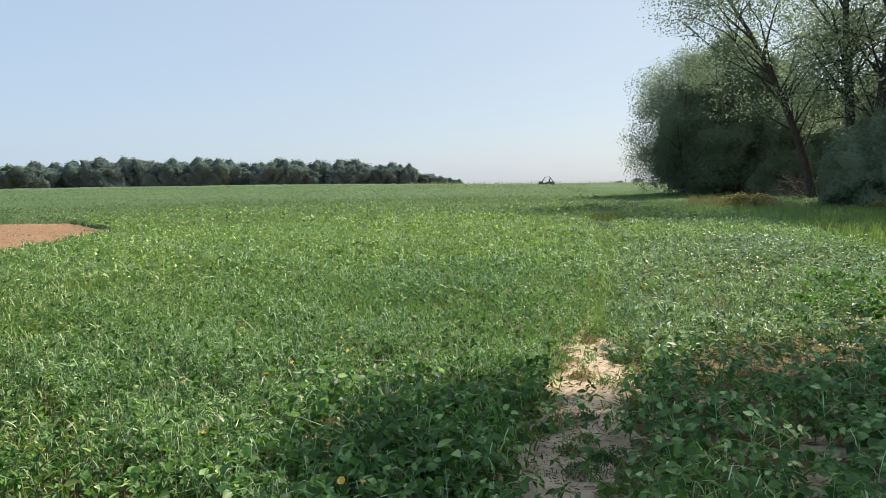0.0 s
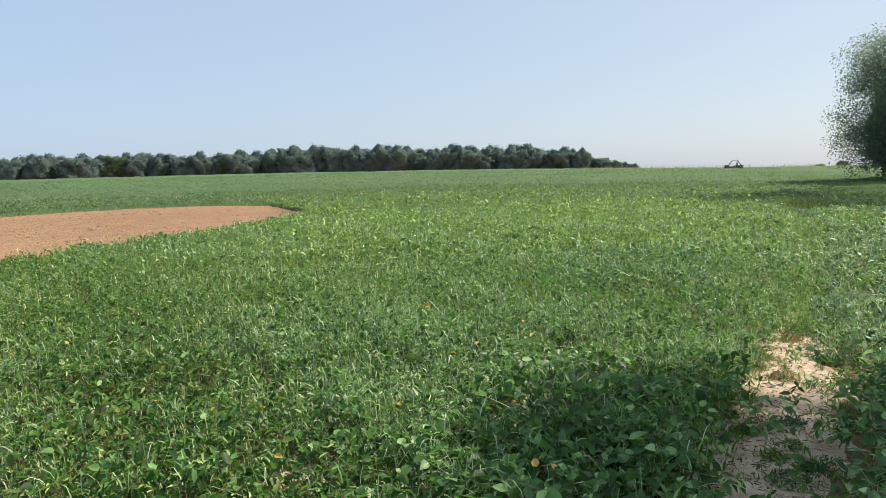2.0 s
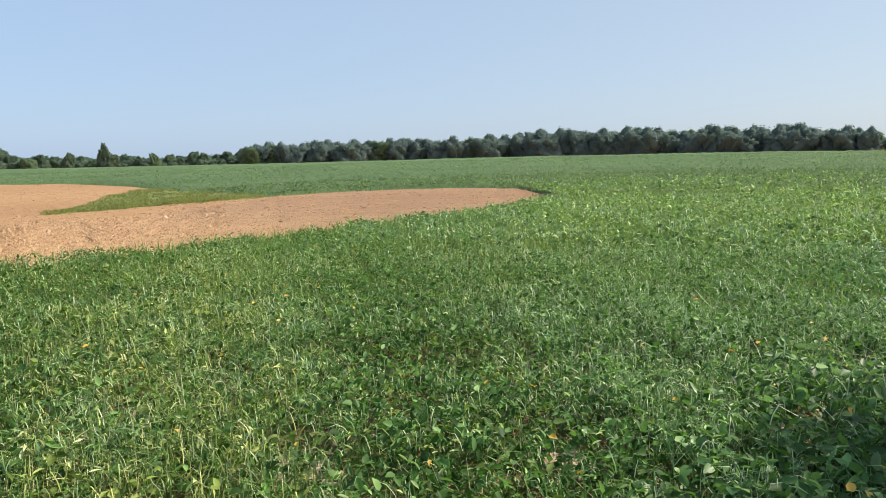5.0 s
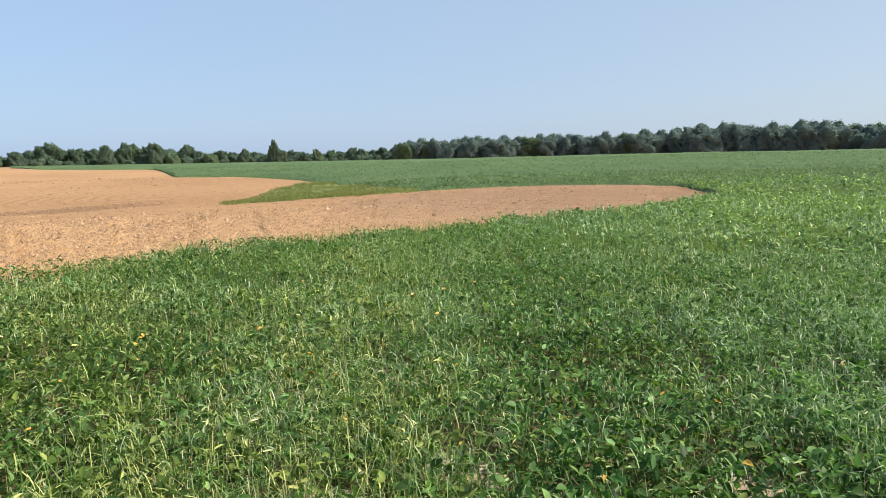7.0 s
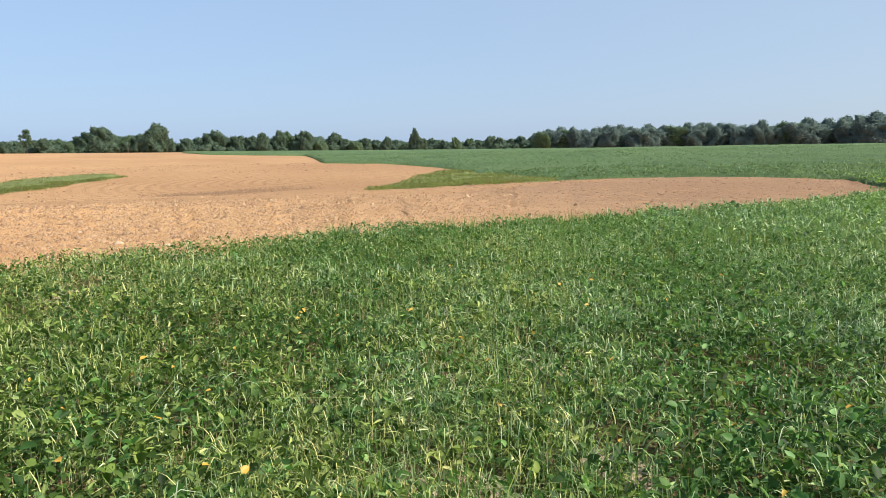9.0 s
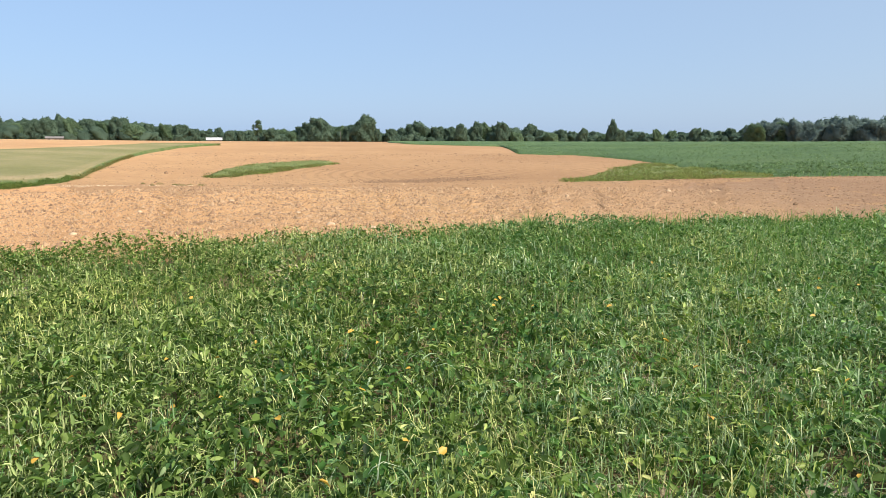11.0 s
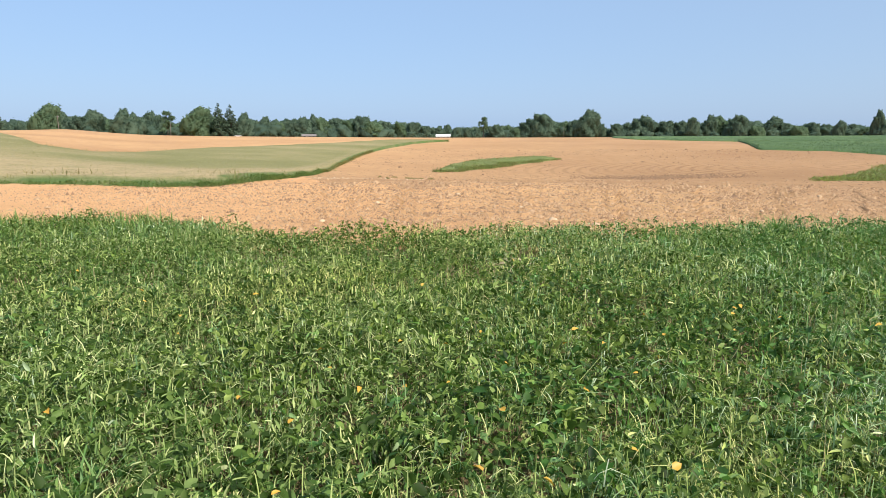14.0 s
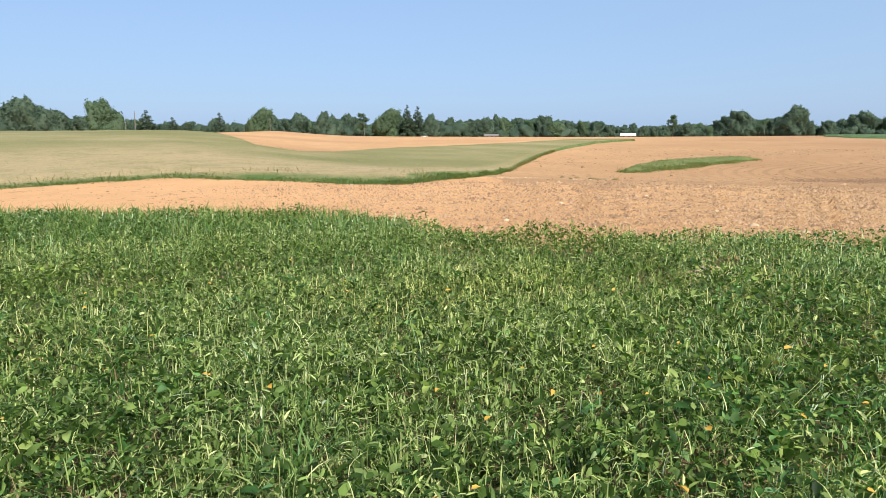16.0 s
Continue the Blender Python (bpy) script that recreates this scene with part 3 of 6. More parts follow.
def leaves(base, yaw, pitch, roll, size, template, shape=1.0):
    X, Y, Z = rotation(yaw, pitch, roll)
    t = template[None, :, :] * size[:, None, None] * shape
    return base[:, None] + t[..., 0:1] * X[:, None] + t[..., 1:2] * Y[:, None] + t[..., 2:3] * Z[:, None]


def facing_leaves(base, out, g, size, template):
    """Leaves that lie about square to a given direction."""
    Z = out + 0.55 * g.standard_normal(out.shape)
    Z /= np.linalg.norm(Z, axis=1, keepdims=True)
    X = np.cross(Z, g.standard_normal(out.shape))
    X /= np.linalg.norm(X, axis=1, keepdims=True)
    Y = np.cross(Z, X)
    t = template[None] * size[:, None, None]
    return base[:, None] + t[..., 0:1] * X[:, None] + t[..., 1:2] * Y[:, None] + t[..., 2:3] * Z[:, None]


def repeat_faces(faces, count, per):
    return (faces[None] + (np.arange(count) * per)[:, None, None]).reshape(-1, faces.shape[1])


def sticks(a, b, width, sides=3):
    """Thin three-sided stalks from a to b; far ones are slivers."""
    d = b - a
    side = np.cross(d, np.array([0.3, 0.5, 0.81]))
    side /= np.linalg.norm(side, axis=1, keepdims=True) + 1e-9
    up = np.cross(side, d)
    up /= np.linalg.norm(up, axis=1, keepdims=True) + 1e-9
    w = np.asarray(width)[:, None]
    if sides == 1:
        return np.stack([a + side * w, a - side * w, b], 1).reshape(-1, 3), repeat_faces(np.array([(0, 1, 2)]), len(a), 3)
    v = np.stack([a + side * w, a - side * w * 0.5 + up * w * 0.87, a - side * w * 0.5 - up * w * 0.87, b], 1)
    return v.reshape(-1, 3), repeat_faces(np.array([(0, 1, 3), (1, 2, 3), (2, 0, 3)]), len(a), 4)


def spread(a0, a1, r0, r1, per_m2):
    """Random places in a ring sector."""
    area = radians(a1 - a0) / 2 * (r1 * r1 - r0 * r0)
    n = int(area * per_m2)
    az, r = rng.uniform(a0, a1, n), np.sqrt(rng.uniform(r0 * r0, r1 * r1, n))
    return az, r


BARE = [(-8.5, 0.2, 0.55, 0.30), (-8.5, -1.1, 0.3, 0.2), (-8.0, -2.5, 0.3, 0.2), (-1.71, 3.03, 0.25, 0.15), (-2.8, 2.2, 0.34, 0.16), (-2.95, 1.56, 0.24, 0.12), (-3.1, 1.26, 0.2, 0.12), (-4.0, 2.85, 0.3, 0.14), (-4.2, 2.12, 0.22, 0.12),
        (-0.74, 4.07, 0.25, 0.14), (-0.83, 4.62, 0.3, 0.14), (-0.37, 4.95, 0.3, 0.16), (1.6, 3.84, 0.3, 0.18), (2.1, 4.86, 0.35, 0.16), (2.31, 3.86, 0.35, 0.2), (2.1, 3.33, 0.4, 0.2), (3.0, 4.6, 0.35, 0.18), (4.11, 6.39, 0.5, 0.22), (4.78, 7.47, 0.6, 0.3),
        (-2.6, -0.5, 0.16, 0.10), (-3.0, -1.75, 0.16, 0.12)]


def track(y):
    """The middle of the worn track through the crop."""
    return np.interp(y, [2, 3.3, 5.0, 6.5, 8, 12, 20, 30], [0.45, 0.62, 1.05, 1.45, 1.85, 2.95, 4.8, 7.2])


def growth(x, y):
    """How thick the crop stands, 0 to 1."""
    g = 1.0 - 0.15 * (drift(x, y, 1.9, 1.0) < -0.38) - 0.15 * (drift(x, y, 4.5, 2.0) < -0.4)
    for bx, by, rx, ry in BARE:
        g = g * np.clip(((x - bx) / rx) ** 2 + ((y - by) / ry) ** 2 - 0.35, 0, 1)
    d = np.abs(x - track(y)) / np.interp(y, [3, 6, 8, 14], [0.36, 0.28, 0.20, 0.18])
    d = d * (1 + 0.3 * drift(x, y, 6.5, 1.3) + 0.2 * drift(x, y, 15, 0.7))
    bare = (y > -7) & (y < 25) & (d < 1)
    g = np.where(bare, g * np.interp(y, [6.4, 7.8], [0.06, 0.4]), g)
    thin = (x > track(y)) & (x > 0.8) & (y < 6) & (y > 1.4)
    return np.where(thin, g * 0.36, g)


def stand(x, y):
    """How tall the crop stands: low in the overgrown wheel track and uneven elsewhere."""
    h = 0.74 + 0.26 * drift(x, y, 3.1, 0.4) + 0.12 * drift(x, y, 0.9, 2.2) + 0.22 * drift(x, y, 13.0, 0.9) + 0.16 * drift(x, y, 6.0, 1.7)
    d = np.abs(x - track(y)) / 0.42
    return np.where((y > 6) & (y < 32), h * np.clip(0.25 + 0.75 * d, 0.25, 1), h)


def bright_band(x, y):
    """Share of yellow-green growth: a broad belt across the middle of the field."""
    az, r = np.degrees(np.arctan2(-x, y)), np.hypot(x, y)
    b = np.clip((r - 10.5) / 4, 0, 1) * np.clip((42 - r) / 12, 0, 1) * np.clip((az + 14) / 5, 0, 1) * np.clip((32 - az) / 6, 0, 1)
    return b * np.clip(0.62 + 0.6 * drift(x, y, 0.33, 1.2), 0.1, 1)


def cool_strip(x, y):
    """Share of blue-green growth: a strip left of the track."""
    az, r = np.degrees(np.arctan2(-x, y)), np.hypot(x, y)
    return 0.55 * np.clip((az + 8) / 3, 0, 1) * np.clip((9 - az) / 5, 0, 1) * np.clip((r - 6.0) / 2, 0, 1) * np.clip((12.5 - r) / 2, 0, 1)


def pale_side(x, y):
    """Share of pale sage-green growth: right of the track."""
    r = np.hypot(x, y)
    return 0.8 * np.clip((x - track(y) - 0.1) / 0.4, 0, 1) * np.clip((r - 4.8) / 1.2, 0, 1) * np.clip((18 - r) / 4, 0, 1)


def shaded_corner(x, y):
    """Near corner in the trees' shade, with broad-leaved plants; pale stalks are thinned there to keep the shade dark.
    """
    az, r = np.degrees(np.arctan2(-x, y)), np.hypot(x, y)
    return np.clip((15 - az) / 4, 0, 1) * np.clip((az + 80) / 10, 0, 1) * np.clip((5.3 - r) / 0.7, 0, 1)


def ordinary(x, y):
    return 1 - np.clip(bright_band(x, y) + cool_strip(x, y) + pale_side(x, y) + 0.6 * shaded_corner(x, y), 0, 0.92)


def curls(base, way, rise, length, width, hook, fine):
    """Bent pale petioles: tapering ribbons that rise, lean and hook over."""
    n = len(base)
    d = np.c_[np.cos(way), np.sin(way), np.zeros(n)]
    s = np.c_[-np.sin(way + rng.normal(0, 0.9, n)), np.cos(way), rng.normal(0, 0.3, n)] * width[:, None]
    up = np.array([0, 0, 1.0])
    c, q = (np.cos(rise) * length)[:, None], (np.sin(rise) * length)[:, None]
    p1 = base + d * c * 0.16 + up * q * 0.46
    p2 = base + d * c * 0.56 + up * q * 0.92
    p3 = base + d * c * (1.0 + 0.25 * hook[:, None]) + up * q * (1.0 - 0.42 * hook[:, None])
    if fine:
        v = np.stack([base - s, base + s, p1 + s * 0.95, p1 - s * 0.95, p2 + s * 0.8, p2 - s * 0.8, p3], 1)
        return v.reshape(-1, 3), [repeat_faces(np.array([(0, 1, 2, 3), (3, 2, 4, 5)]), n, 7), repeat_faces(np.array([(5, 4, 6)]), n, 7)]
    v = np.stack([base - s, base + s, p2 + s * 0.9, p2 - s * 0.9, p3], 1)
    return v.reshape(-1, 3), [repeat_faces(np.array([(0, 1, 2, 3)]), n, 5), repeat_faces(np.array([(3, 2, 4)]), n, 5)]


def crop(name, zones, template, quads, tris, leaf_size, height, mat, curl_mat, label, trif=3, shoots=0.0, shoot_mat=None, petioles=1.0, curl_width=0.002, fine=False, share=None, curl_length=0.11):
    """Soybean leaves, three on a stalk, with small young leaves and bent pale petioles standing out between them."""
    px, py = [], []
    for a0, a1, r0, r1, dens in zones:
        az, r = spread(a0, a1, r0, r1, dens)
        keep = ((az < 26.2) | (r < NEAR(az) * 1.01) | (r > FAR(az) * 1.01) & (az < 80)) & ((az > -12) | (az < -60) | (r < VERGE_EDGE(az)))
        x, y = polar(az[keep], r[keep])
        k = rng.random(len(x)) < growth(x, y) * (1 if share is None else share(x, y))
        px.append(x[k])
        py.append(y[k])
    x, y = np.concatenate(px), np.concatenate(py)
    n = len(x)
    top = height * stand(x, y) * rng.uniform(0.38, 1.14, n)
    foot = np.c_[x, y, ground_z(x, y)]
    lean, way = rng.uniform(0.02, 0.14, n), rng.uniform(0, 2 * np.pi, n)
    head = foot + np.c_[lean * np.cos(way), lean * np.sin(way), top]
    base = np.repeat(head, trif, 0)
    yaw = (way - np.pi / 2)[:, None] + np.linspace(-1.3, 1.3, trif)[None] + rng.normal(0, 0.35, (n, trif))
    pitch = rng.normal(-0.1, 0.6, (n, trif))
    roll = rng.normal(0, 0.6, (n, trif))
    size = leaf_size * (rng.uniform(0.5, 1.25, n) * (1 + 0.15 * shaded_corner(x, y)))[:, None] * rng.uniform(0.8, 1.15, (n, trif))
    shape = np.array([1, 1, 1]) * rng.uniform(0.5, 1.0, (n * trif, 1, 1)) ** np.array([1, 0, 0])
    v = leaves(base, yaw.ravel(), pitch.ravel(), roll.ravel(), size.ravel(), template, shape)
    count, per = n * trif, len(template)
    faces = [repeat_faces(f, count, per) for f in (quads, tris) if f is not None]
    tagged(build(name, v.reshape(-1, 3), faces, mat), label, "crop", kind="stuff")
    few = 1 - 0.6 * shaded_corner(x, y)
    thick = few * np.clip(0.55 + 1.0 * drift(x, y, 1.5, 3.3) + 0.5 * drift(x, y, 4.2, 1.1) + 0.5 * drift(x, y, 14.0, 2.3), 0.08, 2.2)
    if shoots:
        pick = np.flatnonzero(rng.random(n * 4) < shoots / 4 * np.repeat((0.45 + 0.55 * thick) * few, 4)) // 4
        c = len(pick)
        q = head[pick] + np.c_[rng.normal(0, 0.045, (c, 2)), rng.uniform(-0.07, 0.03, c)]
        s = leaf_size * rng.uniform(0.45, 1.1, c)
        narrow = np.array([1, 1, 1]) * rng.uniform(0.22, 0.6, (c, 1, 1)) ** np.array([1, 0, 0])
        form, form_faces = (LEAF6, LEAF6_Q) if fine else (LEAF4, LEAF4_T)
        v = leaves(q, rng.uniform(0, 2 * np.pi, c), rng.normal(0.3, 0.65, c), rng.normal(0, 0.7, c), s, form, narrow)
        tagged(build("soybean_shoots", v.reshape(-1, 3), repeat_faces(form_faces, c, len(form)), shoot_mat or SHOOT), "small light green young leaves above the crop", "crop", kind="stuff")
    pick = np.flatnonzero(rng.random(n * 8) < petioles / 8 * np.repeat(thick, 8)) // 8
    c = len(pick)
    q = head[pick] + np.c_[rng.normal(0, 0.05, (c, 2)), rng.uniform(-0.10, 0.0, c)]
    cv, cf = curls(q, rng.uniform(0, 2 * np.pi, c), rng.normal(0.72, 0.5, c), curl_length * rng.uniform(0.35, 1.3, c), curl_width * rng.uniform(0.6, 1.3, c), rng.uniform(-0.3, 1.6, c), fine)
    tagged(build("soybean_stems", cv, cf, curl_mat), "pale bent leafless stalks among the soybean leaves", "stems", kind="stuff")


VERGE_EDGE = edge((-60, 10), (-33, 16), (-29, 19.5), (-24, 25), (-17, 33), (-12, 62))
# sky sheen put into sunward leaf colours; warmer, yellower leaves away from the sun
SUNWARD = [(-45, 30, 1.0), (30, 52, 0.8), (52, 72, 0.55), (72, 92, 0.3), (92, 152, 0.05)]
DOWNSUN = [(30, 52, 0.2), (52, 72, 0.45), (72, 92, 0.7), (92, 152, 0.95)]
for mat_, shoot_, curl_, ring, words in ((SOY, SHOOT, CURL, SUNWARD, "soybean plants with cooler green leaves and pale stalks"),
                                         (SOY_DULL, SHOOT_DULL, CURL_DULL, DOWNSUN, "soybean plants with dull green leaves and yellowing stalks")):
    crop("soybean_leaves", [(a0, a1, 1.9, 3.9, 500 * d) for a0, a1, d in ring], LEAF7, LEAF7_Q, LEAF7_T, 0.055, 0.38, mat_, curl_, words, 3, 3.4, shoot_, 8.0, 0.0021, True, ordinary, 0.10)
    crop("soybean_leaves", [(a0, a1, 3.9, 7.0, 420 * d) for a0, a1, d in ring], LEAF6, LEAF6_Q, None, 0.056, 0.38, mat_, curl_, words, 3, 2.8, shoot_, 5.6, 0.0027, True, ordinary, 0.10)
    crop("soybean_leaves", [(a0, a1, 7.0, 10.5, 430 * d) for a0, a1, d in ring], LEAF4, None, LEAF4_T, 0.054, 0.36, mat_, curl_, words, 3, 2.4, shoot_, 3.2, 0.0032, False, ordinary, 0.095)
crop("soybean_leaves", [(-45, 16, 1.9, 5.3, 440)], LEAF7, LEAF7_Q, LEAF7_T, 0.060, 0.38, SOY_BROAD_SHADE, CURL, "soybean plants with broad green leaves in tree shade", 3, 1.2, None, 2.5, 0.0021, True, lambda x, y: 0.6 * shaded_corner(x, y), 0.10)
crop("soybean_leaves", [(-8, 152, 1.9, 6.5, 170)], LEAF4, None, LEAF4_T, 0.062, 0.22, SOY, CURL, "shaded lower leaves of the soybean plants", 3, 0, None, 0.2, 0.002)
crop("soybean_leaves", [(90, 152, 10.5, 17.0, 330)], LEAF4, None, LEAF4_T, 0.058, 0.34, SOY_DULL, CURL, "soybean plants along the edge of the bare soil", 3, 2.0, None, 1.0, 0.0040)
crop("soybean_leaves", [(45, 90, 10.5, 17.0, 330)], LEAF4, None, LEAF4_T, 0.058, 0.34, SOY, CURL, "soybean plants along the edge of the bare soil", 3, 2.0, None, 1.0, 0.0040)
crop("soybean_leaves", [(152, 315, 0.5, 9.0, 240), (-45, 152, 0.4, 1.9, 320)], LEAF4, None, LEAF4_T, 0.085, 0.38, SOY, CURL, "soybean plants with cooler green leaves and pale stalks", 3, 0, None, 0.5, 0.003)
crop("soybean_leaves", [(-28, -21.5, 13.0, 16.5, 230)], LEAF4, None, LEAF4_T, 0.085, 0.42, SILVER, CURL, "soybean plants with silvery pale leaves", 3, 0, None, 1.0, 0.0045)
crop("soybean_leaves", [(-36, -28.5, 7.8, 10.5, 120)], LEAF7, LEAF7_Q, LEAF7_T, 0.095, 0.46, SOY, CURL, "broad dark leaves of taller plants in the crop", 3, 0, None, 0.5, 0.0045)
crop("soybean_leaves", [(-45, 45, 10.5, 24.0, 170)], LEAF4, None, LEAF4_T, 0.098, 0.38, SOY_MID, CURL, "dense soybean plants in the middle of the field", 2, 1.8, None, 2.0, 0.0062, False, ordinary, 0.14)
crop("soybean_leaves", [(-15, 33, 10.5, 24.0, 175)], LEAF4, None, LEAF4_T, 0.098, 0.40, SOY_BRIGHT, CURL, "yellow-green soybean plants in a broad belt of the field", 2, 1.6, SHOOT, 2.0, 0.0062, False, bright_band, 0.15)
crop("soybean_leaves", [(-9, 10, 6.0, 13.0, 280)], LEAF6, LEAF6_Q, None, 0.074, 0.38, SOY_COOL, CURL, "blue-green soybean plants beside the overgrown track", 3, 0.8, None, 1.4, 0.0034, False, cool_strip)
crop("soybean_leaves", [(-45, -5, 4.8, 18.0, 260)], LEAF6, LEAF6_Q, None, 0.072, 0.40, SOY_PALE, CURL, "pale sage-green soybean plants", 3, 0.8, None, 2.0, 0.0036, False, pale_side)
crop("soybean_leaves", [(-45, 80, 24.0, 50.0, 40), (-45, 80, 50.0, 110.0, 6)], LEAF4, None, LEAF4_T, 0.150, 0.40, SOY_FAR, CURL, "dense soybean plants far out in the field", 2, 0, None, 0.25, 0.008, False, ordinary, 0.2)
crop("soybean_leaves", [(-15, 33, 24.0, 42.0, 44)], LEAF4, None, LEAF4_T, 0.150, 0.42, SOY_BRIGHT, CURL, "yellow-green soybean plants in a broad belt of the field", 2, 0.5, None, 0.6, 0.009, False, bright_band, 0.22)


def blades(name, x, y, height, width, mat, label, category="grass", spreadout=0.5, bend=0.5):
    """Grass blades: bent, tapering strips."""
    n = len(x)
    h = height * rng.uniform(0.45, 1.15, n)
    way = rng.uniform(0, 2 * np.pi, n)
    lean = np.abs(rng.normal(0.25, spreadout * 0.5, n)) * h
    d = np.c_[np.cos(way), np.sin(way), np.zeros(n)]
    s = np.c_[-np.sin(way + rng.normal(0, 0.8, n)), np.cos(way), np.zeros(n)] * (width * rng.uniform(0.6, 1.2, n))[:, None]
    p0 = np.c_[x, y, ground_z(x, y) - 0.01]
    up = np.array([0, 0, 1.0])
    p1 = p0 + d * (lean * 0.35)[:, None] + up * (h * 0.6)[:, None]
    p2 = p0 + d * (lean * (1 + bend))[:, None] + up * (h * rng.uniform(0.75, 1.0, n))[:, None]
    v = np.stack([p0 - s, p0 + s, p1 + s * 0.8, p1 - s * 0.8, p2], 1).reshape(-1, 3)
    ob = build(name, v, [repeat_faces(np.array([(0, 1, 2, 3)]), n, 5), repeat_faces(np.array([(3, 2, 4)]), n, 5)], mat)
    return tagged(ob, label, category, kind="stuff")


def sprigs(name, x, y, height, leaf, mat, label, per=3, category="weeds"):
    """Bushy low growth: small leaves and blades at all angles, rising in uneven tufts."""
    n = len(x)
    h = height * np.clip(0.62 + 0.5 * drift(x, y, 1.3, 2.0) + 0.3 * drift(x, y, 3.7, 1.0), 0.2, 1.3)
    k = np.repeat(np.arange(n), per)
    c = len(k)
    p = np.c_[x[k], y[k], ground_z(x, y)[k]] + np.c_[rng.normal(0, 0.08, (c, 2)), h[k] * rng.uniform(0.0, 0.75, c)]
    narrow = np.array([1, 1, 1]) * rng.uniform(0.10, 0.30, (c, 1, 1)) ** np.array([1, 0, 0])
    v = leaves(p, rng.uniform(0, 2 * np.pi, c), rng.normal(0.75, 0.5, c), rng.normal(0, 0.6, c), leaf * rng.uniform(0.5, 1.3, c), LEAF4, narrow)
    return tagged(build(name, v.reshape(-1, 3), repeat_faces(LEAF4_T, c, 4), mat), label, category, kind="stuff")


def grass_places(zones):
    out = []
    for a0, a1, r0, r1, dens, test in zones:
        az, r = spread(a0, a1, r0, r1, dens)
        k = test(az, r)
        q = np.c_[polar(az[k], r[k])]
        out.append(q[rng.random(len(q)) < growth(q[:, 0], q[:, 1]) ** 2 * (1 - 0.65 * shaded_corner(q[:, 0], q[:, 1]))])
    p = np.concatenate(out)
    return p[:, 0], p[:, 1]


inside = lambda az, r: (az < 26.2) | (r < NEAR(az))
x, y = grass_places([
    (26.2, 78, 5.0, 24.0, 300, lambda a, r: (r < NEAR(a) * 1.02) & (r > NEAR(a) * rng.uniform(0.35, 0.95, len(a)))),
    (111, 152, 6.0, 17.0, 300, lambda a, r: (r < NEAR(a) * 1.02) & (r > NEAR(a) * rng.uniform(0.5, 0.95, len(a)))),
    (-10, 45, 6.0, 30.0, 110, inside)])
blades("tall_grass", x, y, 0.42, 0.0055, GRASS, "bright green tall grass along the crop edge")
x, y = grass_places([(-18, 45, 9.0, 30.0, 85, lambda a, r: inside(a, r) & (drift(*polar(a, r), 0.45, 2.5) > -0.2)), (111, 152, 9.0, 17.0, 120, lambda a, r: (r < NEAR(a) * 1.02) & (r > NEAR(a) * 0.8))])
blades("tall_grass", x, y, 0.46, 0.010, SUN_GRASS, "bright yellow-green grass standing over the crop")
x, y = grass_places([(-45, 152, 1.4, 10.0, 260, lambda a, r: inside(a, r) & (rng.random(len(a)) < 0.35 + 0.5 * (drift(*polar(a, r), 1.3, 5.0) > 0.1)))])
blades("weed_grass", x, y, 0.40, 0.0032, GRASS, "thin grass growing among the soybeans", bend=1.0)
for a0, a1, mat_, words in ((-45, 70, CURL, "pale thin grass among the soybeans"), (60, 152, CURL_DULL, "yellowish thin grass among the soybeans")):
    x, y = grass_places([(a0, a1, 1.6, 9.0, 170, lambda a, r: inside(a, r) & (rng.random(len(a)) < np.clip(0.35 + 0.9 * drift(*polar(a, r), 1.5, 3.3) + 0.4 * drift(*polar(a, r), 4.0, 2.0), 0.05, 1)))])
    blades("weed_grass", x, y, 0.37, 0.0022, mat_, words, spreadout=0.9, bend=1.2)
x, y = grass_places([(-45, 152, 1.4, 14.0, 70, inside)])
blades("dry_grass", x, y, 0.36, 0.0026, DRY_GRASS, "dry pale grass stalks among the soybeans", bend=0.4)
def ragged(low, top, a, r, by=0.05):
    """Inside an uneven border."""
    k = 1 + by * drift(*polar(a, r), 1.1, 4.0) + 0.5 * by * rng.standard_normal(len(a))
    return (r > low(a) * k) & (r < top(a) / k)


for mat_, height_, dens_, words in ((DARK_GRASS, 0.18, 8, "rank dark green weeds left standing in the tilled field"), (MEADOW_BLADE, 0.26, 50, "olive seeding weeds left standing in the tilled field"),
                                    (PATCH_GRASS, 0.26, 50, "low yellow-green weeds left standing in the tilled field")):
    x, y = grass_places([(84.3, 94.8, 42, 66, dens_, lambda a, r: ragged(STRIP_LOW, STRIP_TOP, a, r, 0.025)), (50.2, 66, 32, 58, dens_, lambda a, r: ragged(WEED_LOW, WEED_TOP, a, r, 0.04))])
    sprigs("weed_tufts", x, y, height_, 0.15, mat_, words, 6)
x, y = grass_places([(50.4, 65, 33, 57, 16, lambda a, r: (r > WEED_LOW(a) * 1.05) & (r < WEED_TOP(a)) & (drift(*polar(a, r), 0.5, 1.0) > 0.0))])
blades("dry_grass", x, y, 0.42, 0.008, RUST_LEAF, "brownish seeding grass among the weeds", spreadout=0.7)
x, y = grass_places([(103, 152, 22, 60, 120, lambda a, r: (r < MEADOW_TOP(a)) & (r > 1.05 * MEADOW_LOW(a)) & (r < MEADOW_LOW(a) * rng.uniform(1.0, 1.45, len(a))) & (drift(*polar(a, r), 0.9, 2.0) > -0.45))])
blades("meadow_grass", x, y, 0.36, 0.006, DRY_GRASS, "tall seeding meadow grass, dry and buff")
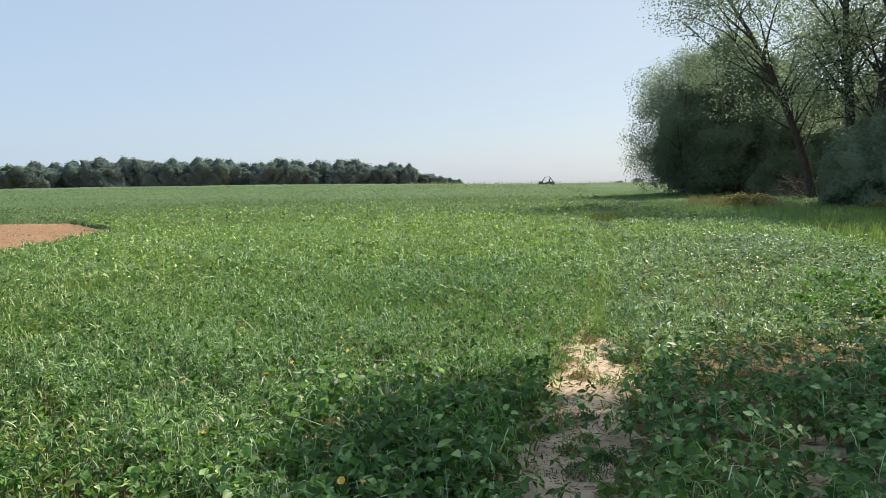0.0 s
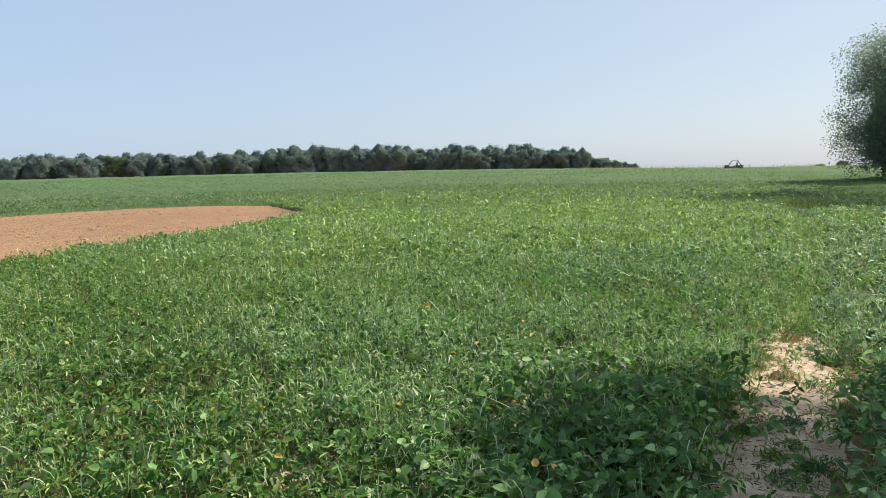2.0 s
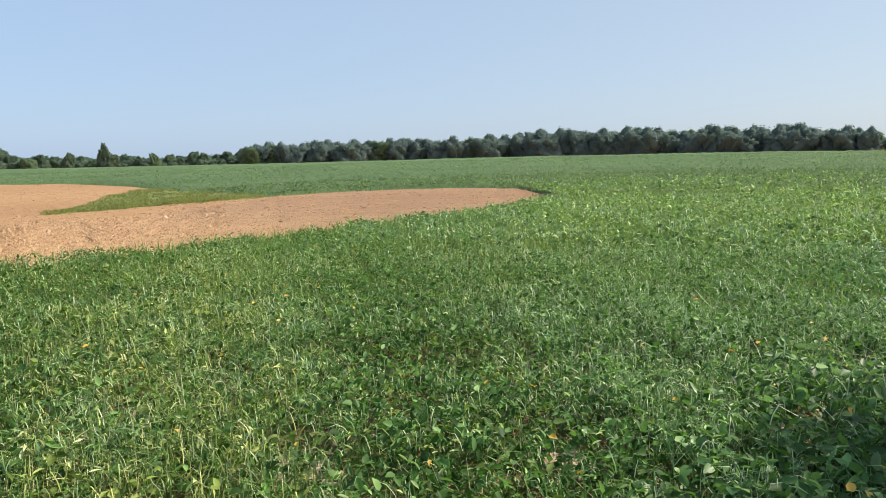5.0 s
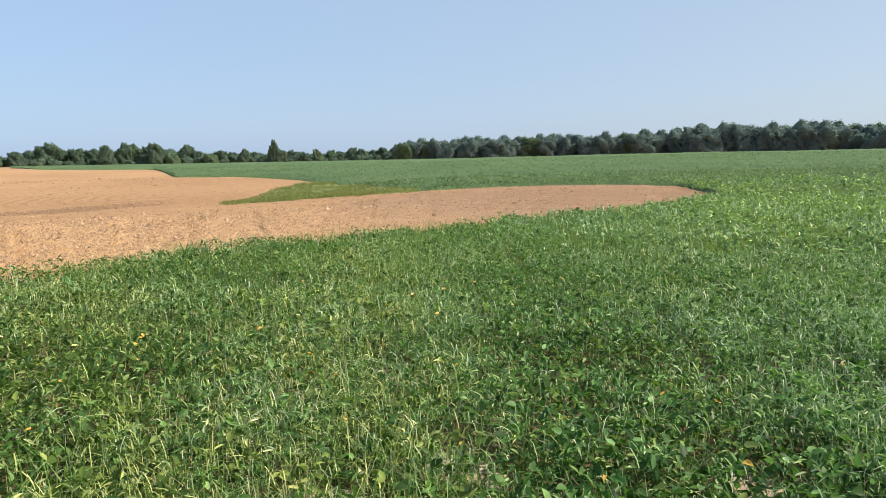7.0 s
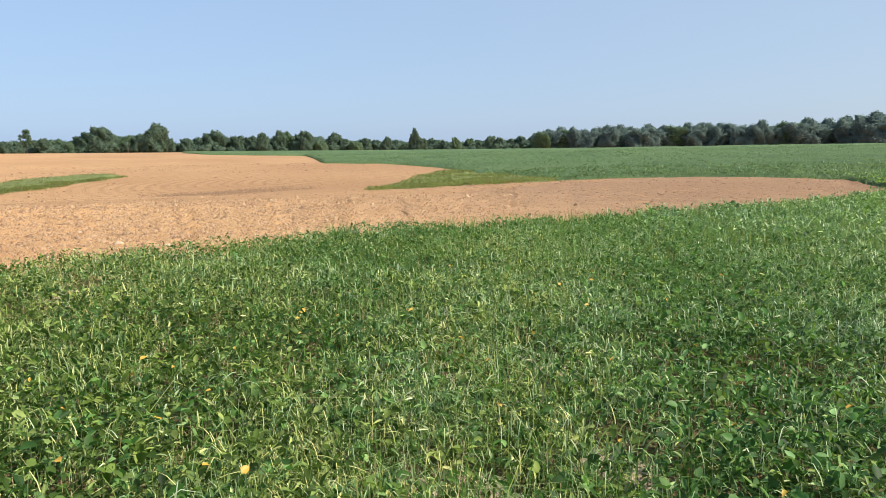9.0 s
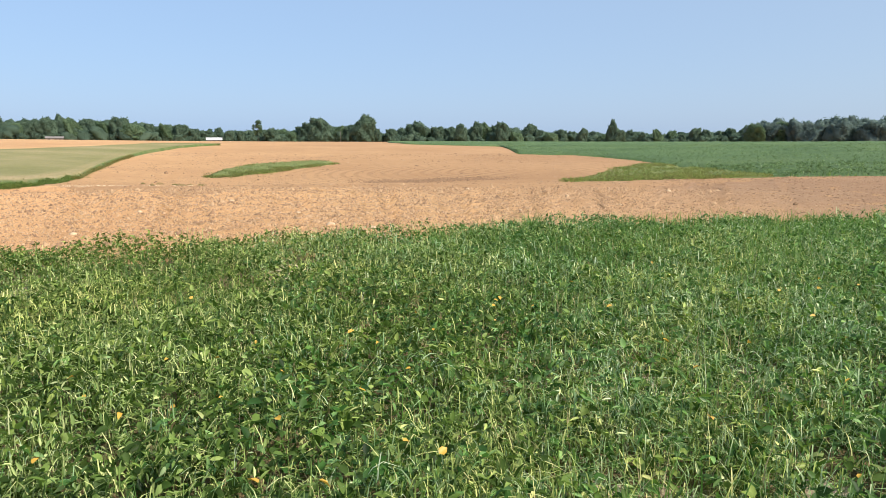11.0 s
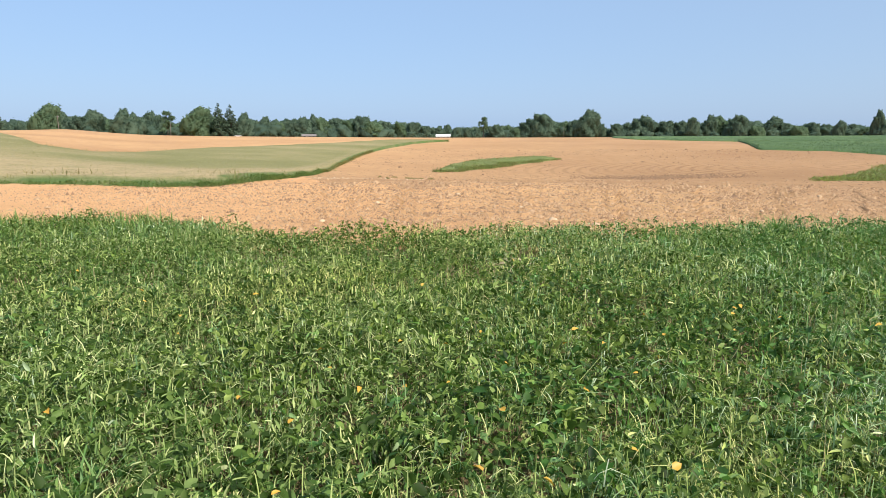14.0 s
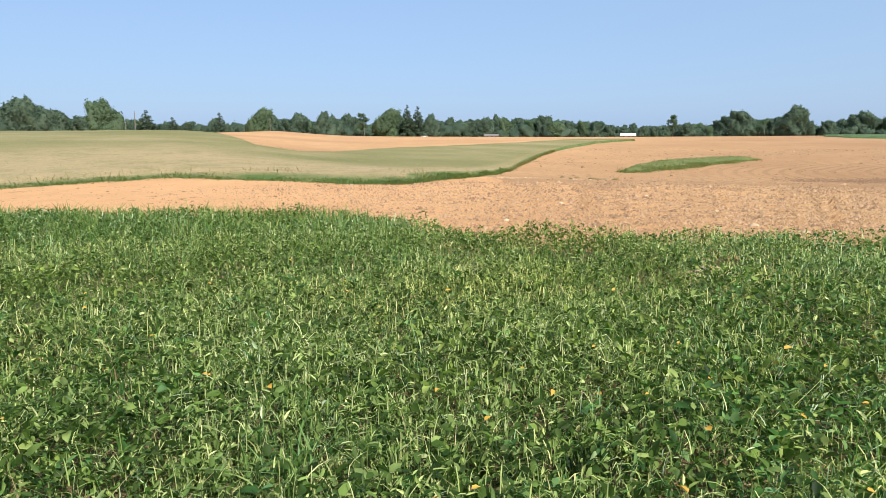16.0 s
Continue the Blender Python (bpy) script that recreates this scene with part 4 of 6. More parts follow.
x, y = grass_places([(98, 152, 22, 75, 42, lambda a, r: (r < MEADOW_TOP(a) * 0.97) & (r > 1.03 * MEADOW_LOW(a)) & (r < MEADOW_LOW(a) * rng.uniform(1.05, 2.9, len(a))))])
blades("meadow_grass", x, y, 0.38, 0.009, MEADOW_BLADE, "olive meadow grass standing in uneven tufts", spreadout=0.7)
x, y = grass_places([(103.5, 119, 22, 45, 200, lambda a, r: (r > MEADOW_LOW(a) * 0.985) & (r < MEADOW_LOW(a) * (1.03 + 0.07 * (0.5 + 0.5 * drift(*polar(a, r), 0.8, 2.0)))) & (rng.random(len(a)) < np.interp(a, [103.5, 106, 113, 119], [0.6, 1, 0.8, 0.0])))])
sprigs("weed_tufts", x[::2], y[::2], 0.30, 0.10, FOOT_WEED, "lush green weeds at the foot of the meadow", 9)
x, y = grass_places([(109, 130, 23, 36, 40, lambda a, r: (r > MEADOW_LOW(a) * 1.03) & (r < MEADOW_LOW(a) * 1.16) & (drift(*polar(a, r), 0.9, 6.0) > 0.25))])
blades("tall_weeds", x, y, 0.52, 0.010, RUST_LEAF, "brown seeding weeds in the meadow", "weeds", 0.4)
x, y = grass_places([(95, 152, 22, 70, 240, lambda a, r: (r > MEADOW_LOW(a) * 0.985) & (r < np.where(a < 105, 1.015, 1.05) * MEADOW_LOW(a)))])
upper = np.degrees(np.arctan2(-x, y)) < 104
sprigs("weed_tufts", x[~upper][::3], y[~upper][::3], 0.20, 0.10, FOOT_WEED, "green weeds along the foot of the meadow", 5)
sprigs("weed_tufts", x[upper][::2], y[upper][::2], 0.26, 0.16, MEADOW_BLADE, "olive weeds along the upper edge of the meadow", 4)
x, y = grass_places([(26, 80, 24, 130, 26, lambda a, r: (r > FAR(a) * 0.99) & (r < 1.04 * FAR(a)))])
blades("weed_grass", x, y, 0.26, 0.011, GRASS, "dark weeds along the far crop edge")
sheet("verge_sward", -60, -12, VERGE_EDGE, flat(125.0), 0.10, VERGE, "rank green verge below the trees", "grass", 0.12, 0.35, 60)
x, y = grass_places([(-40, -12, 9, 34, 90, lambda a, r: r > VERGE_EDGE(a) * rng.uniform(0.9, 1.02, len(a))), (-38, -12, 34, 65, 26, lambda a, r: r > VERGE_EDGE(a))])
blades("verge_grass", x, y, 0.55, 0.008, GRASS, "rank grass on the verge below the trees")
x, y = grass_places([(-37, -28.0, 17, 30, 75, lambda a, r: r > VERGE_EDGE(a) * 1.02)])
blades("verge_grass", x, y, 0.62, 0.007, SUN_GRASS, "tall yellow-green grass in the sun beside the field", spreadout=0.4)
x, y = grass_places([(-27, -20, 33, 42, 55, lambda a, r: drift(*polar(a, r), 0.8, 4.0) > -0.25)])
blades("verge_grass", x, y, 0.85, 0.010, RUST_LEAF, "tall rusty seeding grass below the trees", spreadout=0.3)
x, y = grass_places([(-19, 3, 100, 135, 1.6, lambda a, r: drift(*polar(a, r), 0.35, 2.0) > 0.0)])
blades("tall_weeds", x, y, 0.95, 0.022, DRY_GRASS, "tall seeding weeds on the crest", "weeds", 0.2, 0.2)


def worn_track():
    """A strip of bare pale sand with ragged sides."""
    ys = np.linspace(-7.0, 8.4, 200)
    half = np.interp(ys, [-7, -5, 1.8, 3, 6, 7.2, 8.4], [0.1, 0.45, 0.64, 0.58, 0.42, 0.27, 0.12])
    cols = np.linspace(-1, 1, 15)
    w = half[:, None] * cols * (1 + (0.22 * np.sin(ys * 5.1) + 0.18 * np.sin(ys * 11 + 2) + 0.12 * rng.standard_normal(len(ys)))[:, None] * np.abs(cols))
    X = track(ys)[:, None] + w + 0.02 * rng.standard_normal(w.shape)
    Y = np.repeat(ys[:, None], 15, 1) + 0.02 * rng.standard_normal(w.shape)
    Z = ground_z(X, Y) + 0.014 * (1 - cols ** 2) + 0.020 + 0.005 * rng.standard_normal(w.shape)
    i, j = np.meshgrid(np.arange(len(ys) - 1), np.arange(14), indexing="ij")
    f = np.stack([i * 15 + j, i * 15 + j + 1, (i + 1) * 15 + j + 1, (i + 1) * 15 + j], -1).reshape(-1, 4)
    tagged(build("path", np.c_[X.ravel(), Y.ravel(), Z.ravel()], f, SAND, smooth=True), "worn strip of pale sandy soil between the crop", "path", kind="structure")


worn_track()


def bare_patches():
    """Small uneven openings in the crop where pale sand shows."""
    pieces = []
    for bx, by, rx, ry in BARE:
        m = 40
        a = np.linspace(0, 2 * np.pi, m, endpoint=False)
        wob = 1 + 0.22 * np.sin(3 * a + bx) + 0.18 * np.sin(7 * a + by) + 0.14 * rng.standard_normal(m)
        rings = [np.c_[bx + f * 0.9 * rx * wob * np.cos(a), by + f * 0.9 * ry * wob * np.sin(a)] for f in (0.02, 0.4, 0.8, 1.0)]
        q = np.concatenate(rings)
        z = ground_z(q[:, 0], q[:, 1]) + np.repeat([0.042, 0.042, 0.036, 0.01], m) + 0.006 * rng.standard_normal(4 * m)
        j = np.arange(m)
        f = np.concatenate([np.stack([k * m + j, (k + 1) * m + j, (k + 1) * m + (j + 1) % m, k * m + (j + 1) % m], -1) for k in range(3)])
        pieces.append((np.c_[q, z], f))
    v, f = joined(pieces)
    tagged(build("bare_sand", v, f, SAND, smooth=True), "small openings of pale sandy soil in the crop", "soil", kind="stuff")


def joined(pieces):
    vs, fs, k = [], [], 0
    for v, f in pieces:
        vs.append(v)
        fs.append(f + k)
        k += len(v)
    return np.concatenate(vs), np.concatenate(fs)


bare_patches()
n = 650
at = np.array(BARE)[rng.integers(0, len(BARE), n)]
x, y = at[:, 0] + rng.normal(0, 0.55, n) * at[:, 2], at[:, 1] + rng.normal(0, 0.55, n) * at[:, 3]
a = np.c_[x, y, ground_z(x, y) + 0.045]
way = rng.uniform(0, 2 * np.pi, n)
b = a + np.c_[np.cos(way), np.sin(way), rng.uniform(-0.05, 0.3, n)] * rng.uniform(0.02, 0.13, n)[:, None]
sv, sf = sticks(a, b, rng.uniform(0.0015, 0.004, n))
tagged(build("plant_litter", sv, sf, LITTER), "dead leaf litter on the bare sandy openings", "litter", kind="stuff")
n = 650
y = rng.uniform(2.0, 9.0, n)
side = rng.choice([-1, 1], n)
x = track(y) + side * np.interp(y, [3, 6, 8], [0.40, 0.30, 0.18]) * rng.normal(1.0, 0.28, n)
sprigs("track_weeds", x, y, 0.13, 0.07, GRASS, "low sprouting weeds along the sandy track", 4)
n = 220
y = rng.uniform(2.0, 8.0, n)
x = track(y) + rng.normal(0, 0.2, n)
k = drift(x, y, 4.0, 3.0) > 0.15
sprigs("track_weeds", x[k], y[k], 0.07, 0.05, DARK_GRASS, "small dark weeds sprouting on the sandy track", 6)
n = 2600
y = rng.uniform(1.9, 8.5, n)
x = track(y) + rng.normal(0, 0.22, n)
a = np.c_[x, y, ground_z(x, y) + 0.04]
way = rng.uniform(0, 2 * np.pi, n)
b = a + np.c_[np.cos(way), np.sin(way), rng.uniform(-0.05, 0.2, n)] * rng.uniform(0.008, 0.05, n)[:, None]
sv, sf = sticks(a, b, rng.uniform(0.0012, 0.005, n))
tagged(build("plant_litter", sv, sf, LITTER), "dark dead plant litter scattered on the sandy track", "litter", kind="stuff")
y = rng.uniform(7.0, 24.0, 5200)
x = track(y) + rng.normal(0, 0.22, len(y))
blades("track_weeds", x, y, 0.22, 0.005, GRASS, "low grass grown over the track", "weeds", 0.8, 0.6)


# ---- trees ----
def limb(points, radii, sides=7):
    """A tapered tube along points."""
    P = np.asarray(points, float)
    v, f = [], []
    for k, (p, r) in enumerate(zip(P, radii)):
        t = P[min(k + 1, len(P) - 1)] - P[max(k - 1, 0)]
        t /= np.linalg.norm(t) + 1e-9
        s = np.cross(t, [0.31, 0.95, 0.11])
        s /= np.linalg.norm(s)
        u = np.cross(t, s)
        a = np.arange(sides) * 2 * np.pi / sides
        v.append(p + r * (np.cos(a)[:, None] * s + np.sin(a)[:, None] * u))
    n = len(P)
    i, j = np.meshgrid(np.arange(n - 1), np.arange(sides), indexing="ij")
    f = np.stack([i * sides + j, i * sides + (j + 1) % sides, (i + 1) * sides + (j + 1) % sides, (i + 1) * sides + j], -1).reshape(-1, 4)
    return np.concatenate(v), f


def icosphere(level):
    bm = bmesh.new()
    bmesh.ops.create_icosphere(bm, subdivisions=level, radius=1.0)
    out = np.array([v.co[:] for v in bm.verts]), np.array([[v.index for v in f.verts] for f in bm.faces])
    bm.free()
    return out


ICO3, ICO4 = icosphere(3), icosphere(4)


def crown_body(height, radius, g, ico, uneven=1.0, foot=0.62):
    """The dense inside of a leafy crown that reaches to the ground: one rounded body, bulging unevenly in large and small lobes."""
    d = ico[0]
    v = np.sign(d) * np.abs(d) ** np.array([0.9, 0.9, 0.78]) * np.array([radius, radius, height * 0.47])
    low = np.clip(-d[:, 2:3], 0, 1)
    v[:, :2] *= 1 + foot * low ** 1.5
    k = g.uniform(0, 6.28, 9)
    turn = g.uniform(0, 6.28)
    e = np.c_[d[:, 0] * math.cos(turn) - d[:, 1] * math.sin(turn), d[:, 0] * math.sin(turn) + d[:, 1] * math.cos(turn), d[:, 2] * 1.3]
    swell = 0.12 * np.sin(e @ [2.6, 0.7, 1.9] + k[0]) + 0.11 * np.sin(e @ [-1.2, 3.4, 2.2] + k[1])
    swell += 0.10 * np.sin(e @ [6.1, 2.2, -3.7] + k[2]) + 0.10 * np.sin(e @ [-2.8, 5.7, 5.1] + k[3])
    swell += 0.09 * np.sin(e @ [9.4, -7.3, 6.6] + k[4]) * np.sin(e @ [4.4, 9.1, -8.2] + k[5]) + 0.07 * np.sin(e @ [13.1, 4.2, 9.0] + k[6]) * np.sin(e @ [-6.4, 12.3, 7.0] + k[7])
    v = v * (1 + uneven * (swell[:, None] + 0.05 * g.standard_normal((len(d), 1))))
    v[:, 2] += height * 0.5
    v[:, 2] = np.maximum(v[:, 2], 0.0)
    n = v - [0, 0, height * 0.42]
    return v, ico[1], n / (np.linalg.norm(n, axis=1, keepdims=True) + 1e-9)


def clothed(body, count, leaf, g, fluff=1.0):
    """Leaf sprays all over a crown's body, lying about along it but tilted upward to brighten its undersides."""
    v, f, out = body
    at = f[g.integers(0, len(f), count)]
    w = g.dirichlet([1, 1, 1], count)[..., None]
    p, o = (v[at] * w).sum(1), (out[at] * w).sum(1)
    p = p + o * (g.uniform(-0.3, 1.0, (count, 1)) ** 3 * 1.2 + 0.15) * leaf * fluff
    o = o + [0, 0, 0.35] + 0.35 * g.standard_normal((count, 3))
    q = facing_leaves(p, o / np.linalg.norm(o, axis=1, keepdims=True), g, leaf * g.uniform(0.55, 1.35, count), LEAF4 * [1.5, 1, 1])
    return joined([(v, f), (q.reshape(-1, 3), repeat_faces(LEAF4_T, count, 4))])


def far_tree(height, radius, mat, count, leaf, seed, uneven=1.0, foot=0.62, fluff=1.0):
    """A leafy tree far off: a trunk inside a full crown."""
    g = np.random.default_rng(seed)
    root = tagged(new("tree"), "", "tree")
    tv, tf = limb([(0, 0, -0.3), (0, 0, height * 0.4), (0, 0, height * 0.8)], [0.25, 0.2, 0.08])
    build("trunk", tv, tf, BARK, root, smooth=True)
    v, f = clothed(crown_body(height, radius, g, ICO4, uneven, foot), count, leaf, g, fluff)
    build("crown", v, f, mat, root)
    return root


def tree(name, height, crown_r, crown_low, leaf_mat, count, leaf, label, lean=(0, 0), limbs=9, trunk_r=0.16, lobes=26, seed=1, fill=0.5, conifer=False, group="", soft=False):
    """A tapered trunk with limbs, and a crown of leaves held in uneven clumps at the limb ends."""
    g = np.random.default_rng(seed)
    root = tagged(new(name), label, "tree", group)
    s = np.linspace(0, 1, 7)
    bend = np.c_[lean[0] * s ** 1.3 + 0.02 * height * np.sin(s * 5 + seed), lean[1] * s ** 1.3 + 0.02 * height * np.cos(s * 4 + seed), s * height * 0.92 - 0.15]
    tv, tf = limb(bend, trunk_r * (1.25 - 1.1 * s))
    trunk = build("trunk", tv, tf, BARK, root, smooth=True)
    centres, sizes, pieces = [], [], []
    for k in range(lobes):
        f = (k + 0.5) / lobes
        if conifer:
            h = crown_low + (height - crown_low) * f
            rr = crown_r * (1 - f) ** 0.85 + 0.15
            a = k * 2.4 + g.uniform(-0.4, 0.4)
            rad = rr * g.uniform(0.35, 0.95)
            size = 0.25 * rr + 0.25
        else:
            t = g.uniform(0, 1)
            h = crown_low + (height - crown_low) * (0.06 + 0.9 * t)
            rr = crown_r * math.sin(math.pi * (0.16 + 0.78 * t)) ** 0.7
            a = k * 2.4 + g.uniform(-0.5, 0.5)
            rad = rr * g.uniform(0.35, 0.98)
            size = crown_r * g.uniform(0.22, 0.40)
        q = min(h / height * 0.92, 0.95)
        spine = np.array([np.interp(q, s, bend[:, 0]), np.interp(q, s, bend[:, 1])])
        c = np.array([spine[0] + rad * math.cos(a), spine[1] + rad * math.sin(a), h])
        centres.append(c)
        sizes.append(size)
        if k < limbs:
            qs = min(max((c[2] - 0.75 * rad) / height, 0.55 * q, 0.12), 0.9)
            start = np.array([np.interp(qs, s, bend[:, 0]), np.interp(qs, s, bend[:, 1]), np.interp(qs, s, bend[:, 2])])
            mid = start * 0.5 + c * 0.5 + np.array([0, 0, 0.07 * height * g.uniform(-0.4, 1)])
            pieces = []
            pieces.append(limb([start, start * 0.7 + mid * 0.3, mid, c], [trunk_r * 0.34, trunk_r * 0.27, trunk_r * 0.18, trunk_r * 0.05], 5))
            for _ in range(3):
                tip = c + g.normal(0, size * 0.7, 3)
                pieces.append(limb([mid * 0.4 + c * 0.6, (mid * 0.2 + c * 0.4 + tip * 0.4), tip], [trunk_r * 0.13, trunk_r * 0.09, trunk_r * 0.03], 4))
            lv, lf = joined(pieces)
            build("limb", lv, lf, BARK, root)
    centres, sizes = np.array(centres), np.array(sizes)
    w = sizes ** 2
    pick = g.choice(lobes, count, p=w / w.sum())
    d = g.normal(0, 1, (count, 3))
    d /= np.linalg.norm(d, axis=1, keepdims=True)
    dist = g.uniform(fill, 1.08, count) ** 0.8
    p = centres[pick] + d * (sizes[pick] * dist)[:, None] * np.array([1.1, 1.1, 0.8])
    p[:, 2] = np.maximum(p[:, 2], 0.25)
    sizes_ = leaf * g.uniform(0.6, 1.35, count)
    if soft:
        # leaves tilted upward to catch more light low on the crown
        o = 0.7 * d + (p - [0, 0, 0.45 * height]) / height + [0, 0, 0.55]
        v = facing_leaves(p, o / np.linalg.norm(o, axis=1, keepdims=True), g, sizes_, LEAF4 * [1.5, 1, 1])
    else:
        v = leaves(p, g.uniform(0, 2 * np.pi, count), g.normal(-0.3, 0.6, count), g.normal(0, 0.7, count), sizes_, LEAF4 * [1.35, 1, 1])
    v, f = v.reshape(-1, 3), repeat_faces(LEAF4_T, count, 4)
    build("crown", v, f, leaf_mat, root)
    return root


def place(ob, az, r, scale=1.0, turn=0.0, sink=0.0):
    x, y = polar(az, r)
    z = float(ground_z(np.array([x]), np.array([y]))[0]) - sink
    ob.matrix_basis = pose(x, y, z, 0, 0, turn) @ Matrix.Diagonal((scale, scale, scale, 1))


def set_copy(ob, az, r, scale=1.0, turn=0.0, sink=0.0, wide=1.0):
    x, y = polar(az, r)
    z = float(ground_z(np.array([x]), np.array([y]))[0]) - sink
    c = copy_thing(ob, pose(x, y, z, 0, 0, turn))
    c.scale = (scale * wide, scale * wide, scale)
    return c


# trees of the hedgerow beside the field
t1 = tree("tree", 10.8, 4.3, 0.3, BUSH_LEAF, 66000, 0.105, "broad grey-green willow-like tree, leafy to the ground", limbs=14, trunk_r=0.16, lobes=80, seed=3, fill=0.15)
place(t1, -19.6, 54)
t2 = tree("tree", 16.5, 5.6, 5.0, TREE_LEAF, 36000, 0.105, "tall backlit tree with a leaning dark trunk", lean=(-8.0, 0.5), limbs=30, trunk_r=0.22, lobes=54, seed=5, fill=0.4)
place(t2, -29.3, 46)
t3 = tree("tree", 18.5, 5.0, 6.0, TREE_LEAF, 14000, 0.125, "tall tree with an upright dark trunk and open crown", limbs=30, trunk_r=0.23, lobes=40, seed=8, fill=0.45)
place(t3, -30.6, 40)
t4 = tree("tree", 17.0, 4.4, 4.0, TREE_LEAF, 14000, 0.13, "tall tree with a dark trunk and thin foliage", limbs=30, trunk_r=0.23, lobes=40, seed=11, fill=0.45)
place(t4, -32.9, 38)
t5 = far_tree(10.5, 4.0, BUSH_LEAF, 15000, 0.24, 13, 1.2, 0.4, 3.0)
tagged(t5, "dark leafy undergrowth tree in the hedgerow")
place(t5, -22.6, 57)
# the two beyond -41 degrees are out of view, added to shade the verge
under = [(-25.5, 60, 0.85), (-28.5, 58, 0.66), (-31.5, 60, 0.6), (-34.5, 55, 0.8), (-41.5, 44, 1.3), (-44.0, 38, 1.35), (-24.8, 55, 0.6), (-33.0, 43, 0.42), (-21.5, 55, 0.6), (-30.0, 52, 0.42), (-26.8, 53, 0.5), (-31.6, 37.5, 0.34), (-33.6, 35, 0.36)]
for k, (az_, r_, s_) in enumerate(under):
    set_copy(t5, az_, r_, s_, k * 67)
# trees that shade the near crop
for az_, r_, scale_, turn_, count_ in ((-41.13, 13.55, 0.989, 314, 9000), (-50.84, 15.47, 0.971, 263, 3800)):
    shade_tree = tree("tree", 12.5, 2.4, 9.3, TREE_LEAF, count_, 0.20, "tall leafy tree whose crown shades the near crop", limbs=10, trunk_r=0.2, lobes=32, seed=17, fill=0.25)
    place(shade_tree, az_, r_, scale_, turn_)

# added at the edge of view so that its shadow falls on the verge
edge_tree = tree("tree", 13.5, 2.7, 8.2, TREE_LEAF, 8000, 0.14, "tall tree at the end of the hedgerow, shading the verge", limbs=10, trunk_r=0.18, lobes=30, seed=23, fill=0.3)
place(edge_tree, -35.3, 34)

# low shrubs and a heap of cut branches in front of the hedgerow
shrub = tree("shrub", 1.3, 1.2, 0.0, RUST_LEAF, 2600, 0.12, "rusty yellow-green shrub at the edge of the verge", limbs=6, trunk_r=0.03, lobes=20, seed=31, fill=0.2, group="verge shrubs")
shrub["category"] = "shrub"
place(shrub, -24.0, 36)
shrub.scale.z = 0.55
for az_, r_, s_ in [(-24.9, 38, 0.9), (-33.5, 33, 0.8)]:
    set_copy(shrub, az_, r_, s_, az_ * 40).scale.z = s_ * 0.55


def brush_pile():
    """Cut branches thrown together, each with its side twigs."""
    g2 = np.random.default_rng(9)
    root = tagged(new("brush_pile"), "heap of grey cut branches below the trees", "brush pile")
    for _ in range(64):
        a = np.array([g2.normal(0.4, 0.65), g2.normal(0, 0.55), abs(g2.normal(0.35, 0.4))])
        d = np.array([g2.normal(-0.9, 0.7), g2.normal(0, 0.6), g2.normal(0.55, 0.4)])
        d *= g2.uniform(0.9, 2.3) / np.linalg.norm(d)
        sag = np.array([0, 0, g2.uniform(-0.15, 0.25)])
        pts = [a, a + 0.35 * d + sag, a + 0.7 * d + sag * 0.8, a + d]
        w = g2.uniform(0.009, 0.02)
        bits = [limb(pts, [w, w * 0.8, w * 0.55, w * 0.2], 4)]
        for _ in range(6):
            f = g2.uniform(0.3, 0.9)
            s0 = a + f * d + sag * 0.8
            tip = s0 + d * 0.2 + g2.normal(0, 0.22, 3)
            bits.append(limb([s0, (s0 + tip) / 2 + g2.normal(0, 0.03, 3), tip], [w * 0.4, w * 0.3, w * 0.12], 3))
        quads = []
        vs, k = [], 0
        for v, f in bits:
            vs.append(v)
            quads.append(f + k)
            k += len(v)
        v = np.concatenate(vs)
        v[:, 2] = np.maximum(v[:, 2], 0.02)
        build("branch", v, np.concatenate(quads), DEAD_WOOD, root)
    place(root, -27.8, 46)


brush_pile()


# ---- distant trees ----
KINDS = {}
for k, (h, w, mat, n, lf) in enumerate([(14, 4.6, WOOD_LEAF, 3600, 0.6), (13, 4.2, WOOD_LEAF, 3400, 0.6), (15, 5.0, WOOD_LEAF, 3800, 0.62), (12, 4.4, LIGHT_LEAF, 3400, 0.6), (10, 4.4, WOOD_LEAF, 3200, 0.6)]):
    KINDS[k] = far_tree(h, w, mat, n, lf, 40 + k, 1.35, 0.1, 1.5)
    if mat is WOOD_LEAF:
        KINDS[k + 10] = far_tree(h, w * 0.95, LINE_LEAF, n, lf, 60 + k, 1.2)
KINDS[5] = tree("tree", 18, 3.8, 0.6, NEEDLE, 2600, 0.6, "", limbs=0, trunk_r=0.2, lobes=60, seed=45, fill=0.7, conifer=True, soft=True)
KINDS[6] = tree("tree", 15, 4.4, 5.5, LIGHT_LEAF, 3200, 0.55, "", limbs=6, trunk_r=0.22, lobes=30, seed=52, fill=0.3, soft=True)
KINDS[7] = far_tree(6, 3.6, LIGHT_LEAF, 1500, 0.5, 47, 1.1)
used = set()


def wood(kind, az, r, scale, label, wide=1.0, sink=0.5, group=""):
    if kind in used:
        ob = set_copy(KINDS[kind], az, r, scale, rng.uniform(0, 360), sink, wide)
    else:
        ob = KINDS[kind]
        used.add(kind)
        place(ob, az, r, scale, rng.uniform(0, 360), sink)
        ob.scale = (scale * wide, scale * wide, scale)
    tagged(ob, label, "tree", group)
    return ob


